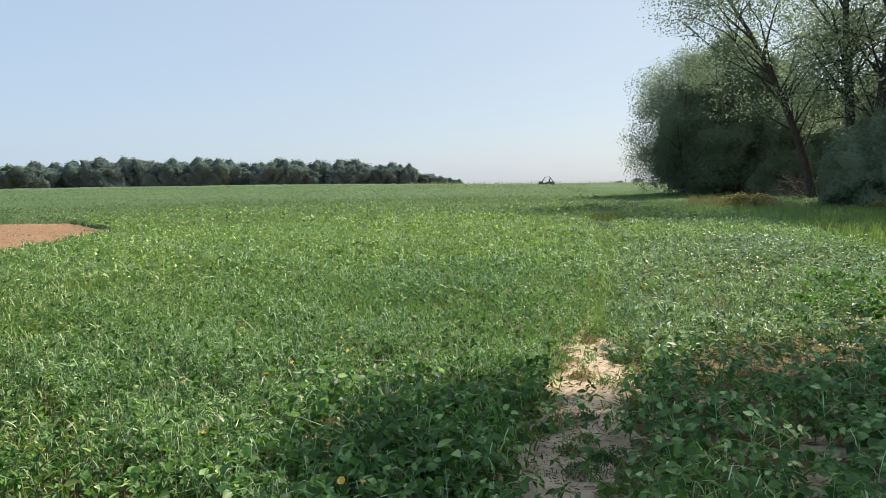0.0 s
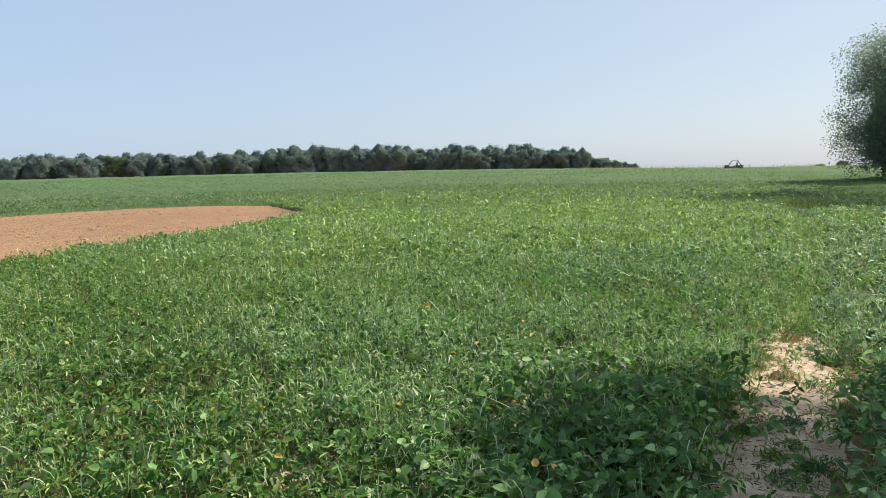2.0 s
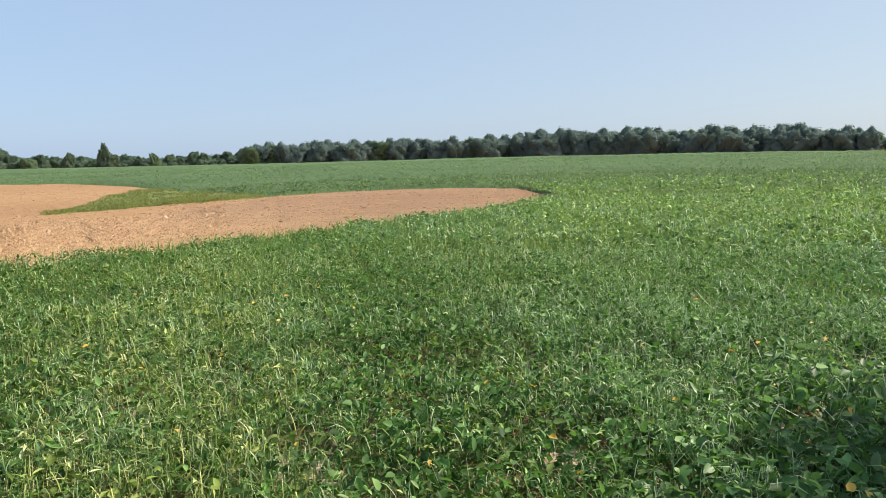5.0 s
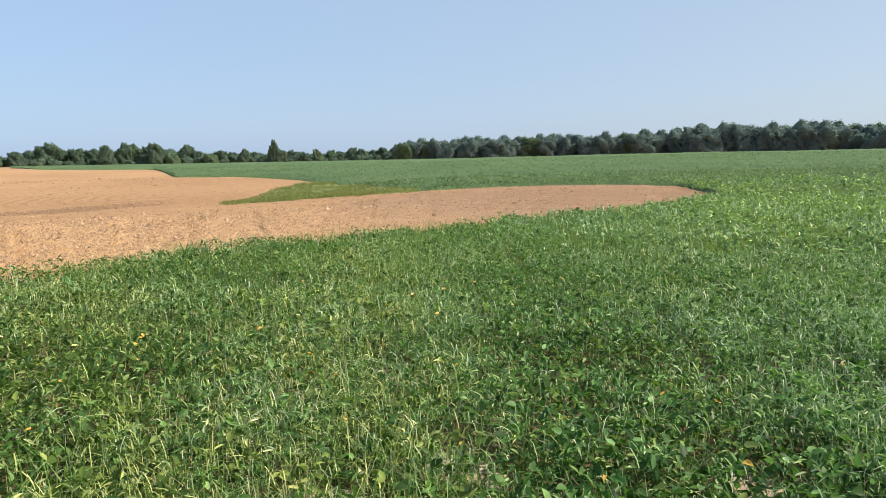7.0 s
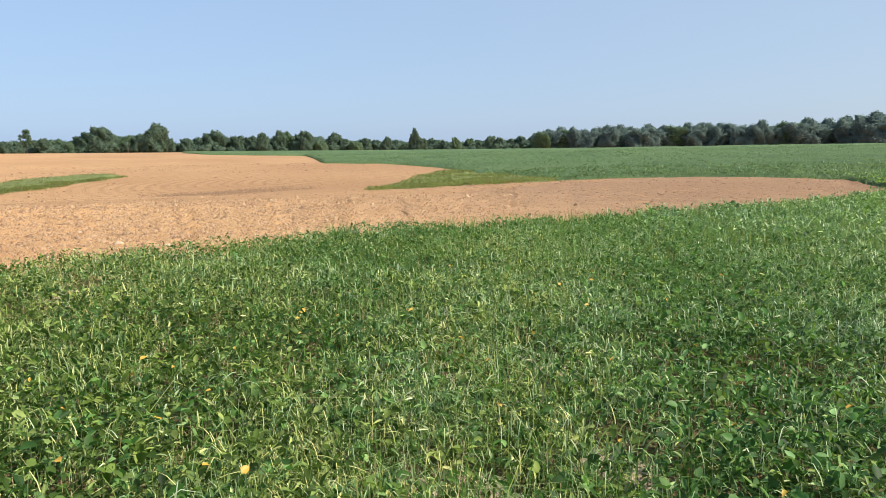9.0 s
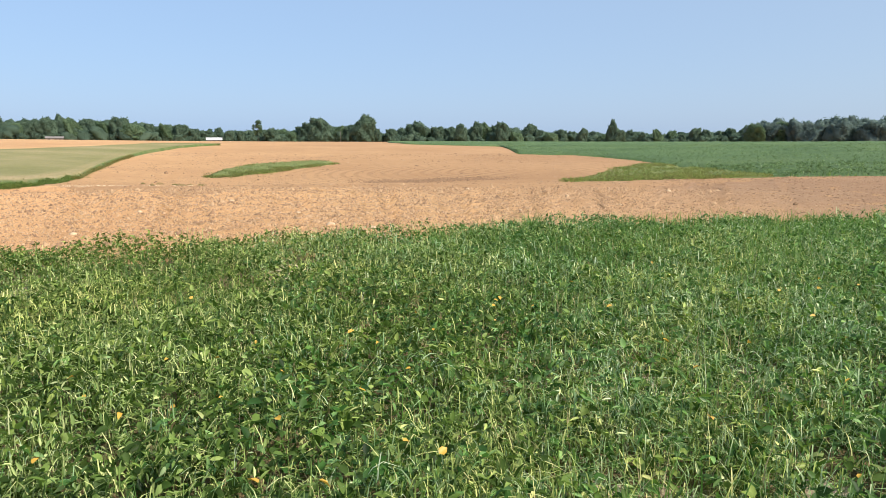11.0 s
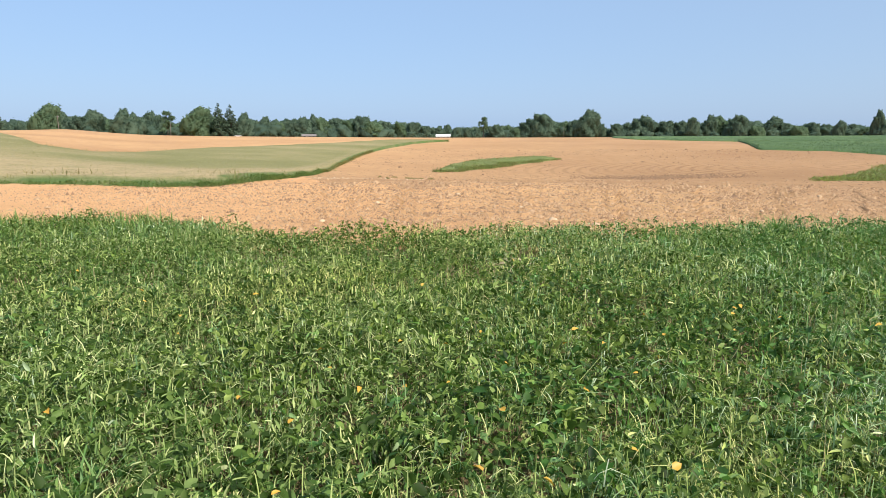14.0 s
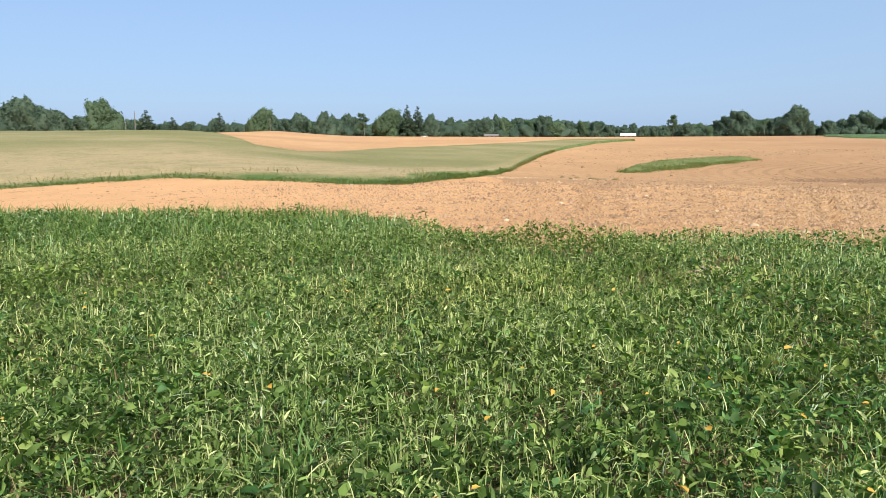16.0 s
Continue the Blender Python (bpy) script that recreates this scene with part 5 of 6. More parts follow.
# the wood behind the rise
def wood_top(az):
    return np.interp(az, [-1.5, 1, 3, 8, 12, 18, 25, 33, 44, 49, 52], [5, 9, 14, 16.5, 16.5, 17.5, 17.5, 14.4, 13.2, 12.5, 11])


az = -1.4
while az < 51:
    k = int(rng.choice([0, 1, 2, 2, 4, 3], p=[0.28, 0.22, 0.2, 0.1, 0.12, 0.08]))
    target = wood_top(az) * rng.uniform(0.88, 1.06)
    native = {0: 14, 1: 13, 2: 15, 3: 12, 4: 10}[k]
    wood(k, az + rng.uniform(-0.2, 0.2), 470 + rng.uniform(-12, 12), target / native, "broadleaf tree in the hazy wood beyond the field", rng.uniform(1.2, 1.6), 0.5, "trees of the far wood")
    az += rng.uniform(0.34, 0.55)


def undergrowth(az0, az1, rows, mat, label, seed):
    """Lower trees and bushes filling the far wood's foot and back rows, as one mass of leaf clumps."""
    g4 = np.random.default_rng(seed)
    lobes = []
    for row, (dr, step, lo, hi) in enumerate(rows):
        az = az0
        while az < az1:
            tall = wood_top(az) if az < 51 else line_top(az)
            h = tall * g4.uniform(lo, hi)
            if az < 2:
                h *= 0.85
            r = (468 if az < 51 else 495) + dr + g4.uniform(-4, 4)
            wide = max(h * g4.uniform(0.36, 0.5), g4.uniform(4.0, 6.0)) if row else h * g4.uniform(0.45, 0.75)
            x0, y0 = polar(az, r)
            z0 = float(ground_z(np.array([x0]), np.array([y0]))[0]) - 1.2
            body, faces, out = crown_body(h, wide, g4, ICO3, 1.2, 0.3)
            v, f = clothed((body, faces, out), 330, 0.75, g4)
            lobes.append((v + [x0, y0, z0], f))
            az += step * g4.uniform(0.7, 1.3)
    v, f = joined(lobes)
    tagged(build("woodland", v, f, mat), label, "woodland", kind="stuff")


def line_top(az):
    bearing = [50, 52, 54.5, 57, 60, 65, 68, 70, 73, 75.5, 78, 80.5, 82, 84, 86.5, 88, 91, 95, 96.5, 102, 107, 110, 114, 115.5, 117.5, 120, 122, 124, 126, 130, 134, 137, 139, 142.5]
    tall = [12, 11, 10.5, 8.5, 8.5, 9, 11, 14, 12.5, 11, 13, 9, 14, 13, 14, 10, 9.5, 10, 14, 15, 14.5, 14, 16, 12.5, 16, 17.5, 15.5, 13, 13.5, 12.5, 13, 15, 20, 24]
    return float(np.interp(az, bearing, tall))


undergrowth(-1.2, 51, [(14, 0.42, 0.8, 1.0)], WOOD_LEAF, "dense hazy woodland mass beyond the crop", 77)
undergrowth(51, 142, [(-10, 1.0, 0.3, 0.65), (14, 0.5, 0.6, 0.92), (24, 0.6, 0.72, 0.95)], LINE_LEAF, "bushes and lower trees along the far line", 78)
# scattered tree line, bearing by bearing
az = 50.5
while az < 143:
    h = line_top(az)
    k = int(rng.choice([10, 11, 12, 14, 3, 7], p=[0.25, 0.2, 0.15, 0.2, 0.12, 0.08]))
    native = {10: 14, 11: 13, 12: 15, 3: 12, 14: 10, 7: 9}[k]
    wood(k, az, 495 + rng.uniform(-15, 15), h * rng.uniform(0.72, 1.06) / native, "broadleaf tree in the line of trees beyond the fields", rng.uniform(0.8, 1.3), 0.5, "trees beyond the fields")
    az += rng.uniform(0.75, 1.2)
for kind, az, r, s, wide, label in [
        (5, 112.0, 470, 1.24, 1.25, "tall dark spruce standing over the tree line"), (5, 111.1, 470, 1.18, 1.45, "tall dark spruce standing over the tree line"),
        (12, 61.5, 480, 0.92, 0.7, "pointed dark tree above the far line"), (6, 90.5, 470, 0.93, 0.85, "round-headed light green tree on its own"),
        (12, 82.0, 460, 1.05, 1.25, "dark round-crowned tree at the field end"), (10, 85.6, 465, 1.12, 1.25, "broad tree beside the field end"),
        (3, 123.9, 440, 1.45, 0.95, "light green broad tree behind the bare field"), (5, 127.1, 440, 0.95, 1.7, "dark spruce beside the hill"),
        (5, 130.6, 440, 0.80, 1.8, "small spruce beside the hill"), (5, 132.4, 430, 1.0, 1.9, "pointed broad spruce over the hill"), (3, 135.3, 430, 1.75, 0.85, "tall light green tree over the hill"),
        (12, 140.0, 420, 1.35, 1.0, "tall broad tree over the hill"), (10, 138.6, 420, 1.2, 1.0, "tall broad tree over the hill"),
        (3, 113.6, 470, 1.45, 1.1, "broad bright green maple beside the spruces"), (6, 115.8, 470, 1.12, 0.9, "slim tree in the far line"),
        (12, 118.8, 475, 1.08, 1.2, "broad dark tree in the far line"), (11, 73.9, 480, 1.0, 0.8, "upright tree in the far line"), (10, 70.4, 480, 1.0, 0.9, "rounded tree in the far line")]:
    wood(kind, az, r, s, label, wide)
# low far trees right of the buggy
wood(4, -16.1, 520, 0.55, "small dark tree far behind the crest", 1.2)
wood(4, -14.6, 560, 0.4, "small dark tree far behind the crest", 1.6)


def box(bm, x0, x1, y0, y1, z0, z1):
    m = Matrix.Translation(((x0 + x1) / 2, (y0 + y1) / 2, (z0 + z1) / 2)) @ Matrix.Diagonal((x1 - x0, y1 - y0, z1 - z0, 1))
    return bmesh.ops.create_cube(bm, size=1, matrix=m)


def bar(bm, a, b, r, sides=8):
    a, b = Vector(a), Vector(b)
    m = Matrix.Translation((a + b) / 2) @ (b - a).to_track_quat("Z", "Y").to_matrix().to_4x4()
    bmesh.ops.create_cone(bm, cap_ends=True, segments=sides, radius1=r, radius2=r, depth=(b - a).length, matrix=m)


# ---- farm buildings far off ----
def shed(label, length, width, wall_h, roof_h, wall_mat, roof_mat):
    root = tagged(new("barn"), label, "building")
    bm = bmesh.new()
    box(bm, -length / 2, length / 2, -width / 2, width / 2, 0, wall_h)
    part("wall", bm, wall_mat, root)
    bm = bmesh.new()
    o = 0.4
    vs = [bm.verts.new(p) for p in [(-length / 2 - o, -width / 2 - o, wall_h), (length / 2 + o, -width / 2 - o, wall_h), (length / 2 + o, width / 2 + o, wall_h), (-length / 2 - o, width / 2 + o, wall_h),
                                    (-length / 2 - o, 0, wall_h + roof_h), (length / 2 + o, 0, wall_h + roof_h)]]
    for f in ((0, 1, 5, 4), (2, 3, 4, 5), (1, 2, 5), (3, 0, 4), (0, 3, 2, 1)):
        bm.faces.new([vs[i] for i in f])
    part("roof", bm, roof_mat, root)
    for k in (-0.3, 0.05, 0.32):
        bm = bmesh.new()
        box(bm, k * length - 0.7, k * length + 0.7, -width / 2 - 0.06, -width / 2 + 0.02, 0.9, 2.0)
        part("window", bm, GLASS, root)
    bm = bmesh.new()
    box(bm, -0.18 * length - 0.5, -0.18 * length + 0.5, -width / 2 - 0.05, -width / 2 + 0.02, 0.0, 2.1)
    part("door", bm, ROOF_GREY, root)
    return root


# dark wall colour stands for the shaded opening below the roof
b1 = shed("long low barn with dark walls and a white metal roof", 11.5, 7, 2.6, 1.9, WALL_DARK, PAINT_WHITE)
place(b1, 93.9, 455, 0.8, 93.9, 1.3)
b2 = shed("low house with a grey roof among trees", 13, 7, 2.3, 1.6, WALL_DARK, ROOF_GREY)
place(b2, 105.0, 470, 0.72, 105, 0.9)


def car():
    root = tagged(new("car"), "white car parked by the distant trees", "car")
    bm = bmesh.new()
    box(bm, -2.2, 2.2, -0.85, 0.85, 0.3, 0.85)
    bmesh.ops.bevel(bm, geom=bm.edges[:], offset=0.12, segments=2, affect="EDGES")
    body = part("body", bm, PAINT_WHITE, root)
    bm = bmesh.new()
    c = box(bm, -1.1, 1.3, -0.75, 0.75, 0.85, 1.45)
    for v in bm.verts:
        if v.co.z > 1.2:
            v.co.x *= 0.7
    part("cabin", bm, GLASS, root, "dark glazed cabin")
    for x in (-1.4, 1.4):
        for y in (-0.8, 0.8):
            bm = bmesh.new()
            bar(bm, (x, y - 0.1, 0.33), (x, y + 0.1, 0.33), 0.33, 16)
            part("wheel", bm, RUBBER, root)
    return root


place(car(), 110.6, 455, 1.0, 110)


def pole(height, arm, label):
    root = tagged(new("utility_pole"), label, "pole", "utility poles")
    bm = bmesh.new()
    bmesh.ops.create_cone(bm, cap_ends=True, segments=10, radius1=0.2, radius2=0.14, depth=height + 1, matrix=Matrix.Translation((0, 0, height / 2 - 0.5)))
    part("post", bm, POLE_WOOD, root)
    if arm:
        bm = bmesh.new()
        box(bm, -1.2, 1.2, -0.07, 0.07, height - 0.9, height - 0.75)
        part("crossarm", bm, POLE_WOOD, root)
        for x in (-1.0, 0, 1.0):
            bm = bmesh.new()
            bmesh.ops.create_cone(bm, cap_ends=True, segments=8, radius1=0.07, radius2=0.05, depth=0.2, matrix=Matrix.Translation((x, 0, height - 0.65)))
            part("insulator", bm, PAINT_WHITE, root)
    return root


p = pole(12.0, True, "weathered wooden utility pole beyond the hill")
place(p, 123.2, 400)
set_copy(p, 133.2, 330, 1.1, 30)
set_copy(p, 133.9, 420, 0.9, 30)
set_copy(p, 115.6, 430, 0.75, 20)
set_copy(p, 83.9, 420, 0.55, 10)


# ---- open buggy on the crest ----
def buggy():
    root = tagged(new("buggy"), "small dark off-road buggy with an open roll cage", "buggy")
    bm = bmesh.new()
    box(bm, -1.35, 1.35, -0.6, 0.6, 0.42, 0.75)
    bmesh.ops.bevel(bm, geom=bm.edges[:], offset=0.08, segments=2, affect="EDGES")
    part("chassis", bm, BODY, root)
    bm = bmesh.new()
    box(bm, 0.55, 1.4, -0.5, 0.5, 0.74, 0.98)
    bmesh.ops.bevel(bm, geom=bm.edges[:], offset=0.1, segments=2, affect="EDGES")
    part("bonnet", bm, BODY, root)
    bm = bmesh.new()
    box(bm, -1.4, -0.55, -0.55, 0.55, 0.74, 0.92)
    part("cargo_bed", bm, TUBE, root)
    for y in (-0.3, 0.3):
        bm = bmesh.new()
        box(bm, -0.45, 0.0, y - 0.22, y + 0.22, 0.7, 0.9)
        box(bm, -0.55, -0.4, y - 0.22, y + 0.22, 0.85, 1.45)
        part("seat", bm, RUBBER, root)
    for y in (-0.58, 0.58):
        bm = bmesh.new()
        pts = [(0.75, y, 0.9), (0.25, y, 1.8), (-0.5, y, 1.88), (-1.15, y, 0.85)]
        for a, b in zip(pts, pts[1:]):
            bar(bm, a, b, 0.035)
        part("roll_bar", bm, TUBE, root)
    for x, z in ((0.25, 1.8), (-0.5, 1.88)):
        bm = bmesh.new()
        bar(bm, (x, -0.58, z), (x, 0.58, z), 0.035)
        part("cross_bar", bm, TUBE, root)
    bm = bmesh.new()
    bmesh.ops.create_circle(bm, cap_ends=False, segments=18, radius=0.17, matrix=pose(0.35, 0.3, 1.15, 0, 60, 0))
    ring = part("steering_wheel", bm, TUBE, root)
    ring.modifiers.new("tube", "SKIN")
    for v in ring.data.skin_vertices[0].data:
        v.radius = (0.02, 0.02)
    for x in (-0.95, 0.98):
        for y in (-0.62, 0.62):
            bm = bmesh.new()
            bar(bm, (x, y - 0.13, 0.33), (x, y + 0.13, 0.33), 0.33, 20)
            wheel = part("tyre", bm, RUBBER, root)
            bm = bmesh.new()
            bar(bm, (x, y - 0.14, 0.33), (x, y + 0.14, 0.33), 0.17, 14)
            part("rim", bm, TUBE, wheel)
    return root


car_ob = buggy()
place(car_ob, -8.7, 116, 1.0, 175, 0.1)
car_ob.scale.z = 0.85


# ---- stones and clods ----
def stone(bm_seed, size):
    g = random.Random(bm_seed)
    bm = bmesh.new()
    bmesh.ops.create_icosphere(bm, subdivisions=2, radius=size)
    for v in bm.verts:
        k = 1 + 0.28 * noise.noise(v.co * (2.2 / size) * 0.5 + Vector((bm_seed, 0, 0)))
        v.co = Vector((v.co.x * 1.25, v.co.y, v.co.z * 0.75)) * k
    for f in bm.faces:
        f.smooth = True
    me = bpy.data.meshes.new("field_stone")
    bm.to_mesh(me)
    bm.free()
    me.materials.append(STONE)
    return new("field_stone", me)


first = [stone(k, 0.085) for k in range(3)]
spots = [(85.6, 12.7, 1.0), (82.3, 12.2, 0.75), (99.6, 16, 0.6), (66, 19.5, 0.7), (70, 15.5, 0.5), (74, 22, 0.8), (93, 18, 0.7), (62, 17, 0.7), (88, 15, 0.6), (58, 22, 0.8), (104, 13, 0.6)]
for k, (az, r, s) in enumerate(spots):
    x, y = polar(az, r)
    z = float(ground_z(np.array([x]), np.array([y]))[0]) + 0.03
    m = pose(x, y, z, 0, 0, k * 47)
    ob = first[k] if k < 3 else copy_thing(first[k % 3], m)
    ob.matrix_basis = m
    ob.scale = (s, s, s)
    tagged(ob, "rounded pale stone lying on tilled soil", "stone", "stones on the field")

far_az, far_r = spread(26, 58, 13, 42, 26)
az, r = spread(26, 152, 9, 25, 24)
near_az, near_r = spread(58, 125, 9.8, 19, 150)
near_k = rng.random(len(near_az)) < np.interp(near_az, [94, 122], [1.0, 0.05])
near_az, near_r = near_az[near_k], near_r[near_k]
az, r = np.r_[az, near_az], np.r_[r, near_r]
thin = rng.random(len(az)) < np.interp(az, [96, 118], [1.0, 0.35])
az, r = np.r_[az[thin], far_az], np.r_[r[thin], far_r]
k = (r > NEAR(az) * 1.0) & ((az > 52) | (r < FAR(az))) & (r < np.where(az > 93.5, MEADOW_LOW(az), 99)) & ~((az < 65) & (az > 50) & (r > WEED_LOW(az)))
az, r = az[k], r[k]
x, y = polar(az, r)
n = len(x)
size = 0.0066 * np.exp(rng.normal(0, 0.55, n)) * (1 + r / 30) * np.interp(az, [26, 50, 62], [1.25, 1.2, 1.0])
lump = np.array([(1, 0, -0.2), (0, 1, -0.2), (-1, 0, -0.2), (0, -1, -0.2), (0.5, 0.45, 0.45), (-0.5, 0.4, 0.5), (0.0, -0.6, 0.45)])
v = lump[None] * size[:, None, None] * rng.uniform(0.45, 1.55, (n, 7, 3)) * [1.15, 1.15, 0.7]
v = v + np.c_[x, y, ground_z(x, y) + 0.02 + size * 0.15][:, None]
tris = np.array([(0, 1, 4), (1, 2, 5), (1, 5, 4), (2, 3, 5), (3, 6, 5), (3, 0, 6), (0, 4, 6), (4, 5, 6)])
far_patch = rng.random(n) < np.interp(az, [40, 70, 100, 120], [1, 0.45, 0.42, 0.2])
for choose, mat, words in ((~far_patch, CLOD, "loose clods and pebbles on tilled soil"), (far_patch, DARK_CLOD, "darker clods on tilled soil")):
    w = v[choose]
    tagged(build("soil_clods", w.reshape(-1, 3), repeat_faces(tris, len(w), 7), mat), words, "clods", kind="stuff")


def crumbs():
    """Small sharp crumbs between the clods of the near headland."""
    a_, r_ = spread(52, 132, 9.8, 23, 170)
    k_ = (rng.random(len(a_)) < np.interp(a_, [52, 60, 95, 128], [0.1, 1.0, 1.0, 0.08])) & (r_ > NEAR(a_)) & (r_ < np.where(a_ > 107, MEADOW_LOW(a_), 99))
    a_, r_ = a_[k_], r_[k_]
    x_, y_ = polar(a_, r_)
    m = len(x_)
    sz = 0.0095 * np.exp(rng.normal(0, 0.45, m)) * (1 + r_ / 30)
    pyramid = np.array([(1, 0, -0.2), (0, 1, -0.2), (-1, 0, -0.2), (0, -1, -0.2), (0.2, 0.1, 1.0)])
    w = pyramid[None] * sz[:, None, None] * rng.uniform(0.5, 1.5, (m, 5, 3)) + np.c_[x_, y_, ground_z(x_, y_) + 0.022 + sz * 0.2][:, None]
    f = np.array([(0, 1, 4), (1, 2, 4), (2, 3, 4), (3, 0, 4)])
    dark = rng.random(m) < 0.4
    for choose, mat in ((dark, DARK_CLOD), (~dark, CLOD)):
        tagged(build("soil_crumbs", w[choose].reshape(-1, 3), repeat_faces(f, int(choose.sum()), 5), mat), "small sharp crumbs of dry tilled soil", "clods", kind="stuff")


crumbs()


def dark_clod_band():
    """A band of dark clods in the hollow behind the headland, placed to fit the camera's view."""
    g5 = np.random.default_rng(15)
    m = 4600
    a_ = g5.triangular(69, 76, 84, m)
    r_ = np.interp(a_, [72, 78, 86], [43.5, 41.0, 43.0]) + g5.normal(0, 1.1, m) + 1.2 * (g5.random(m) < 0.3)
    x_, y_ = polar(a_, r_)
    sz = 0.025 * np.exp(g5.normal(0, 0.45, m))
    w = lump[None] * sz[:, None, None] * g5.uniform(0.5, 1.5, (m, 7, 3)) + np.c_[x_, y_, ground_z(x_, y_) + sz * 0.2][:, None]
    tagged(build("soil_clods", w.reshape(-1, 3), repeat_faces(tris, m, 7), DARK_CLOD), "band of dark clods in a hollow of the field", "clods", kind="stuff")


dark_clod_band()


def field_clods():
    """Clods strewn thinly over the smoother tilled ground farther off."""
    a_, r_ = spread(54, 108, 24, 80, 9)
    k_ = (r_ < FAR(np.minimum(a_, 80)) * 0.98) & (r_ < np.where(a_ > 94, MEADOW_LOW(a_), 99)) & ~((a_ < 66) & (r_ > WEED_LOW(a_) * 0.98) & (r_ < WEED_TOP(a_) * 1.02))
    k_ &= ~((a_ > 84) & (a_ < 95) & (r_ > STRIP_LOW(a_)) & (r_ < STRIP_TOP(a_)))
    k_ &= rng.random(len(a_)) < np.clip(0.45 + 0.7 * drift(*polar(a_, r_), 0.35, 1.7), 0.08, 1)
    a_, r_ = a_[k_], r_[k_]
    x_, y_ = polar(a_, r_)
    m = len(x_)
    sz = 0.016 * np.exp(rng.normal(0, 0.5, m)) * (0.6 + r_ / 60)
    w = lump[None] * sz[:, None, None] * rng.uniform(0.5, 1.5, (m, 7, 3)) + np.c_[x_, y_, ground_z(x_, y_) + sz * 0.2][:, None]
    dark = rng.random(m) < 0.6
    for choose, mat in ((dark, DARK_CLOD), (~dark, CLOD)):
        tagged(build("soil_clods", w[choose].reshape(-1, 3), repeat_faces(tris, int(choose.sum()), 7), mat), "clods strewn over smoother tilled soil", "clods", kind="stuff")


field_clods()


def pale_stones():
    """A scatter of small pale stones below the corner of the meadow."""
    g10 = np.random.default_rng(64)
    m = 260
    a_ = g10.uniform(95.5, 107.5, m)
    r_ = np.interp(a_, [95.5, 100, 107.5], [31, 29.5, 25.5]) + g10.normal(0, 0.9, m)
    x_, y_ = polar(a_, r_)
    sz = 0.022 * np.exp(g10.normal(0, 0.45, m))
    w = lump[None] * sz[:, None, None] * g10.uniform(0.6, 1.4, (m, 7, 3)) + np.c_[x_, y_, ground_z(x_, y_) + 0.01 + sz * 0.2][:, None]
    tagged(build("pebbles", w.reshape(-1, 3), repeat_faces(tris, m, 7), STONE), "pale small stones strewn on the tilled soil", "stones", kind="stuff")


pale_stones()


# ---- straw and yellowed leaves in the near crop ----
az, r = spread(-45, 152, 2.0, 7, 110)
x, y = polar(az, r)
n = len(x)
a = np.c_[x, y, ground_z(x, y) + 0.032]
way = rng.uniform(0, 2 * np.pi, n)
b = a + np.c_[np.cos(way), np.sin(way), rng.uniform(-0.02, 0.12, n)] * rng.uniform(0.05, 0.2, n)[:, None]
sv, sf = sticks(a, b, rng.uniform(0.0015, 0.003, n))
tagged(build("straw_litter", sv, sf, STRAW), "broken straw litter lying on the soil", "straw", kind="stuff")


def yellow_leaf():
    v = LEAF7 * np.array([1.15, 1, 1.6])
    ob = build("yellow_leaf", v, [LEAF7_Q, LEAF7_T], YELLOW)
    return tagged(ob, "yellowed soybean leaf among green ones", "leaf", "yellowed leaves")


spots = [(-0.40, 2.49, 0.42), (-1.54, 2.52, 0.35), (-1.23, 3.27, 0.34), (-0.86, 3.89, 0.30), (-1.32, 2.38, 0.30), (-4.21, 5.01, 0.30), (-5.59, 1.60, 0.26), (-3.98, 3.38, 0.28), (-3.70, 3.60, 0.26), (-5.44, 4.20, 0.24), (-4.36, 2.31, 0.28), (-4.03, 1.21, 0.34),
         (-3.98, 2.10, 0.24), (-4.72, -2.10, 0.26), (-4.01, -0.95, 0.30), (-4.11, -0.06, 0.32), (-4.43, 0.81, 0.26), (-5.01, 1.39, 0.36), (-4.04, 0.33, 0.22)]
g = np.random.default_rng(21)
for _ in range(95):
    a_, r_ = g.uniform(5, 138), g.uniform(2.8, 7.5)
    x_, y_ = polar(a_, r_)
    spots.append((x_, y_, g.uniform(0.27, 0.40)))
source = yellow_leaf()
for k, (x, y, z) in enumerate(spots):
    m = pose(x, y, z + 0.04, g.uniform(-30, 50), g.uniform(-40, 40), g.uniform(0, 360))
    ob = source if k == 0 else copy_thing(source, m)
    ob.matrix_basis = m
    s = g.uniform(0.022, 0.048)
    ob.scale = (s * g.uniform(0.55, 1.0), s, s)


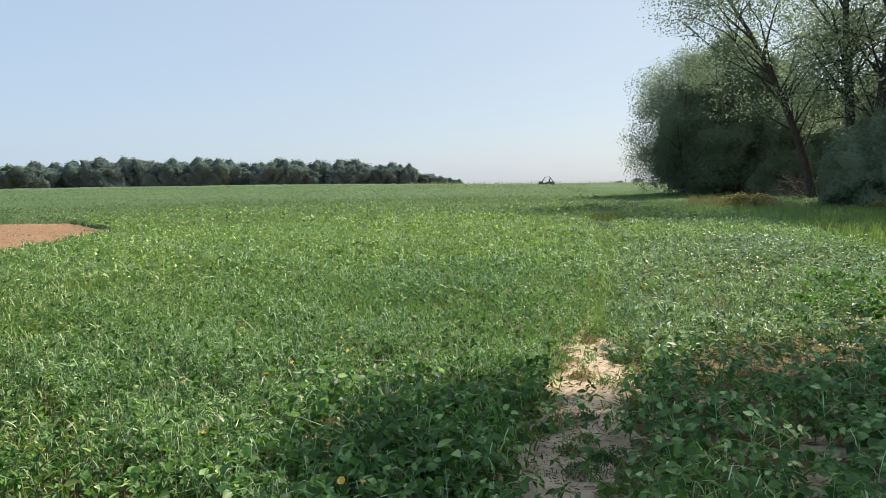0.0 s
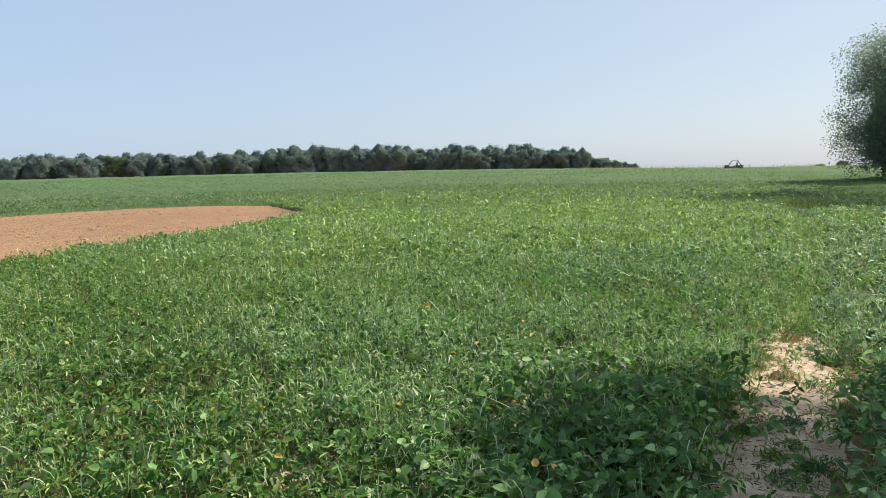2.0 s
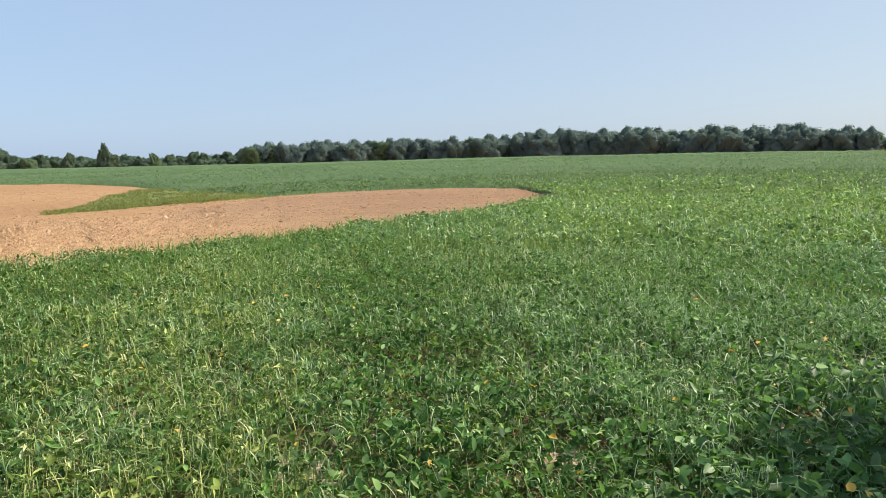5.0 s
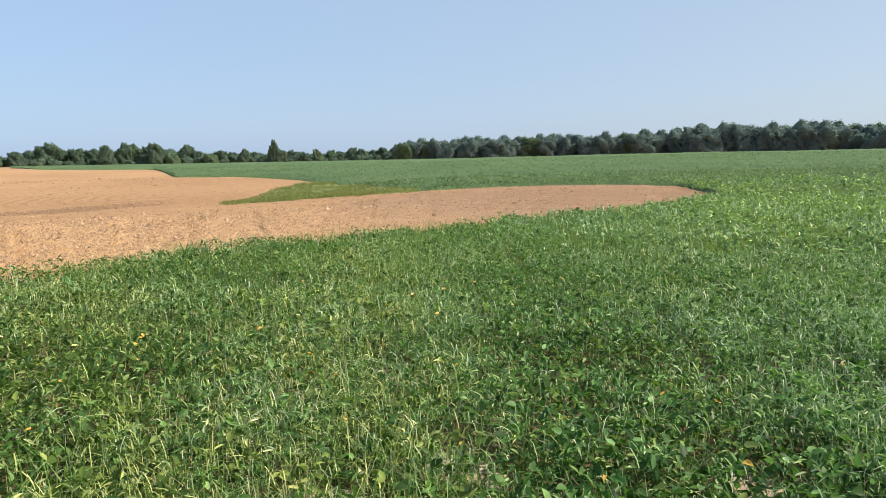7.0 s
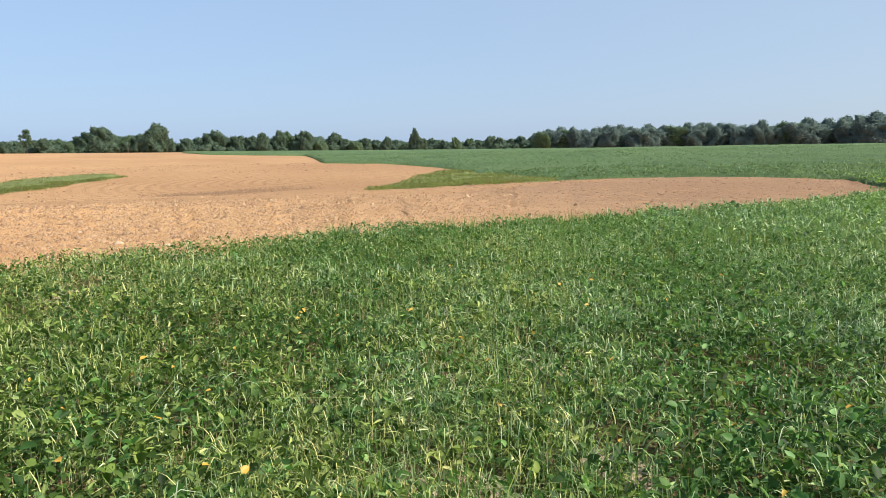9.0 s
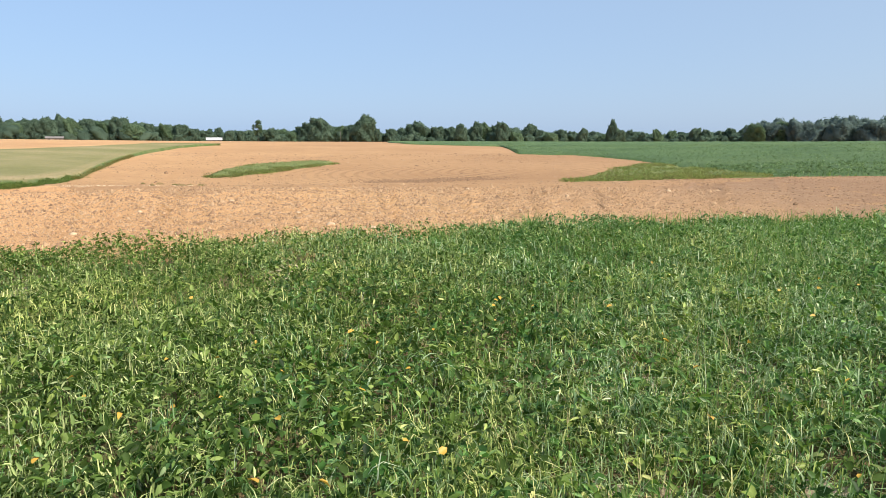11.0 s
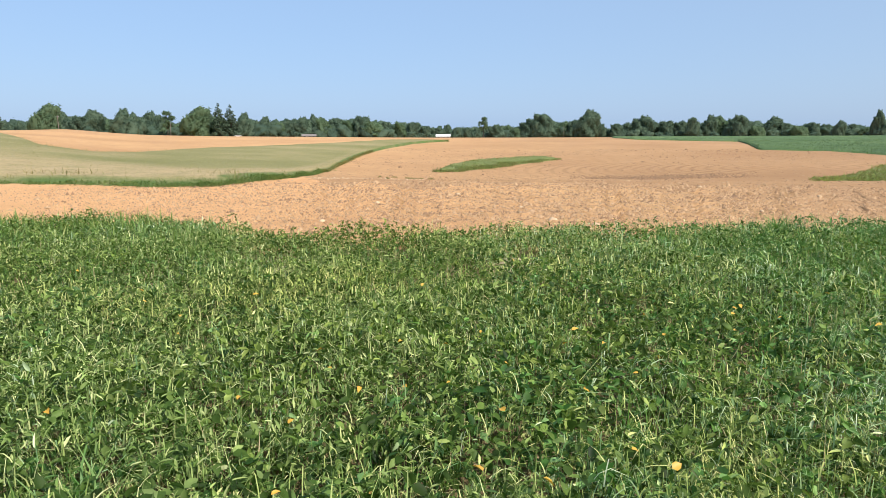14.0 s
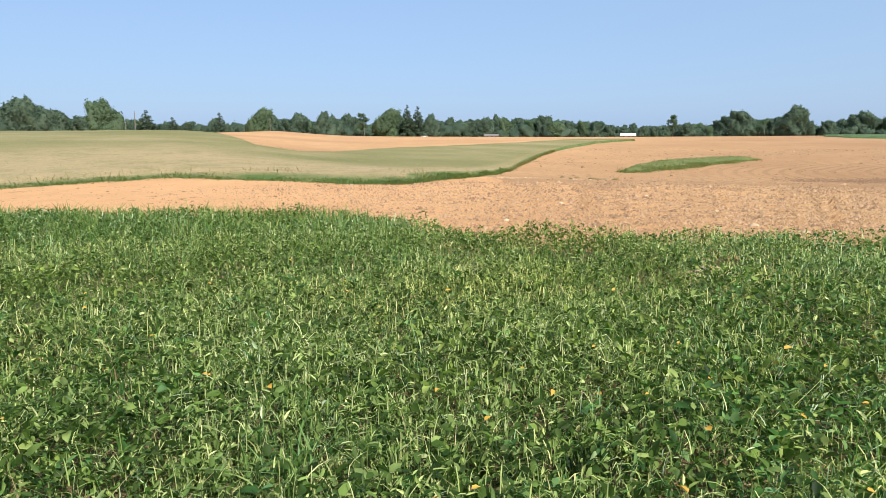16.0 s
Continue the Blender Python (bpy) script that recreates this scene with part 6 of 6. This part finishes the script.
# ---- single broad-leaved plants beside the sandy track ----
def soybean_plant(seed):
    """A stem with petioles, each carrying a leaf of three broad leaflets."""
    g7 = np.random.default_rng(seed)
    root = tagged(new("soybean_plant"), "broad-leaved dark green soybean plant on sandy soil", "plant", "soybean plants beside the track")
    tall = g7.uniform(0.22, 0.34)
    tip = np.array([g7.normal(0, 0.03), g7.normal(0, 0.03), tall])
    bits = [limb([(0, 0, -0.03), tip * 0.5 + g7.normal(0, 0.008, 3), tip], [0.0045, 0.004, 0.002], 5)]
    for k in range(8):
        f = g7.uniform(0.35, 1.0)
        a = k * 2.4 + g7.uniform(-0.4, 0.4)
        out = g7.uniform(0.06, 0.16)
        start = tip * f
        end = start + np.array([out * math.cos(a), out * math.sin(a), g7.uniform(0.03, 0.12)])
        bits.append(limb([start, (start + end) / 2 + [0, 0, 0.012], end], [0.0022, 0.002, 0.0014], 4))
        yaw = a - np.pi / 2 + np.array([-1.25, 0, 1.25]) + g7.normal(0, 0.2, 3)
        v = leaves(np.repeat(end[None], 3, 0), yaw, g7.normal(-0.25, 0.45, 3), g7.normal(0, 0.5, 3), g7.uniform(0.065, 0.10) * np.array([0.9, 1.0, 0.9]), LEAF7)
        build("leaf", v.reshape(-1, 3), [repeat_faces(LEAF7_Q, 3, 7), repeat_faces(LEAF7_T, 3, 7)], SOY_BROAD_SHADE, root)
    v, f = joined(bits)
    build("stem", v, f, STEM, root)
    return root


kinds = [soybean_plant(90 + k) for k in range(6)]
g8 = np.random.default_rng(51)
standing = 0
while standing < 275:
    x, y = (g8.uniform(0.9, 4.8), g8.uniform(1.7, 5.7)) if standing < 205 else (g8.uniform(-1.1, 1.2), g8.uniform(2.1, 5.2))
    side = (x - track(y)) * (1 if standing < 205 else -1)
    if side < 0.36 + 0.12 * g8.standard_normal() or x > 0.72 * y + 1.4 or drift(np.array(x), np.array(y), 2.4, 1.0) < -0.45:
        continue
    m = pose(x, y, float(ground_z(np.array([x]), np.array([y]))[0]), 0, 0, g8.uniform(0, 360))
    ob = kinds[standing] if standing < 6 else copy_thing(kinds[standing % 6], m)
    ob.matrix_basis = m
    sc = g8.uniform(0.62, 0.98) if standing < 205 else g8.uniform(0.65, 0.95)
    ob.scale = (sc, sc, sc)
    standing += 1


# ---- single weeds that stand out ----
def clump(name, x, y, height, width, count, mat, label, seed):
    g3 = np.random.default_rng(seed)
    px, py = x + g3.normal(0, 0.06, count), y + g3.normal(0, 0.06, count)
    ob = blades(name, px, py, height, width, mat, label, "weed", 0.9, 0.6)
    ob["kind"] = "thing"
    return ob


def track_weed(x, y, wide, height, count, mat, label, seed):
    """A low spreading weed: many short narrow leaves along lax stems."""
    g9 = np.random.default_rng(seed)
    a, d = g9.uniform(0, 2 * np.pi, count), wide * np.sqrt(g9.uniform(0, 1, count))
    px, py = x + d * np.cos(a), y + d * np.sin(a) * 0.8
    p = np.c_[px, py, ground_z(px, py) + 0.03 + height * g9.uniform(0, 1, count) * (1.05 - d / wide)]
    narrow = np.array([1, 1, 1]) * g9.uniform(0.12, 0.32, (count, 1, 1)) ** np.array([1, 0, 0])
    v = leaves(p, g9.uniform(0, 2 * np.pi, count), g9.normal(0.6, 0.5, count), g9.normal(0, 0.7, count), g9.uniform(0.02, 0.05, count), LEAF4, narrow)
    return tagged(build("track_weed", v.reshape(-1, 3), repeat_faces(LEAF4_T, count, 4), mat), label, "weed", "weeds in the track")


g9 = np.random.default_rng(77)
for k in range(34):
    y_ = g9.uniform(2.0, 7.0)
    x_ = float(track(np.array(y_))) + g9.choice([-0.30, -0.12, 0.06, 0.24]) + g9.normal(0, 0.07)
    mat_, words = ((SOY_COOL, "small grey-green weed on the sandy track"), (GRASS, "low green feathery weed on the sandy track"), (RUST_LEAF, "small reddish withered weed on the sandy track"))[int(g9.choice(3, p=[0.45, 0.4, 0.15]))]
    track_weed(x_, y_, g9.uniform(0.06, 0.14), g9.uniform(0.05, 0.12), int(g9.uniform(160, 320)), mat_, words, 300 + k)
track_weed(1.62, 6.9, 0.17, 0.30, 900, GRASS, "bushy green weed tuft standing in the track", 1)
clump("grass_clump", -9.9, 3.7, 0.52, 0.006, 260, GRASS, "tall dark grass clump at the crop edge", 2)
clump("grass_clump", -9.5, 4.5, 0.45, 0.006, 160, GRASS, "tall dark grass clump at the crop edge", 3)
g6 = np.random.default_rng(33)
wx, wy = polar(g6.normal(-13.3, 1.0, 900), g6.normal(24.5, 0.9, 900))
blades("tall_weeds", wx, wy, 0.62, 0.010, DARK_GRASS, "dark green tall weeds standing over the crop", "weeds", 0.4, 0.4)
clump("grass_clump", -2.9, -1.6, 0.42, 0.005, 90, GRASS, "bright grass clump among the soybeans", 4)
g11 = np.random.default_rng(12)
for k in range(9):
    x_, y_ = polar(g11.uniform(94.6, 99.8), g11.uniform(31, 35))
    track_weed(x_, y_, g11.uniform(0.12, 0.22), g11.uniform(0.06, 0.14), 220, MEADOW_BLADE, "small olive weed tuft on the tilled soil", 500 + k)["group"] = "weeds on the tilled soil"
clump("dry_stalk", -10.3, -1.7, 0.75, 0.004, 3, DRY_GRASS, "single dry brown stalk at the crop edge", 5)
clump("seed_grass", -3.7, -0.25, 0.50, 0.0022, 10, DRY_GRASS, "bent seeding grass stalk among the soybeans", 6)
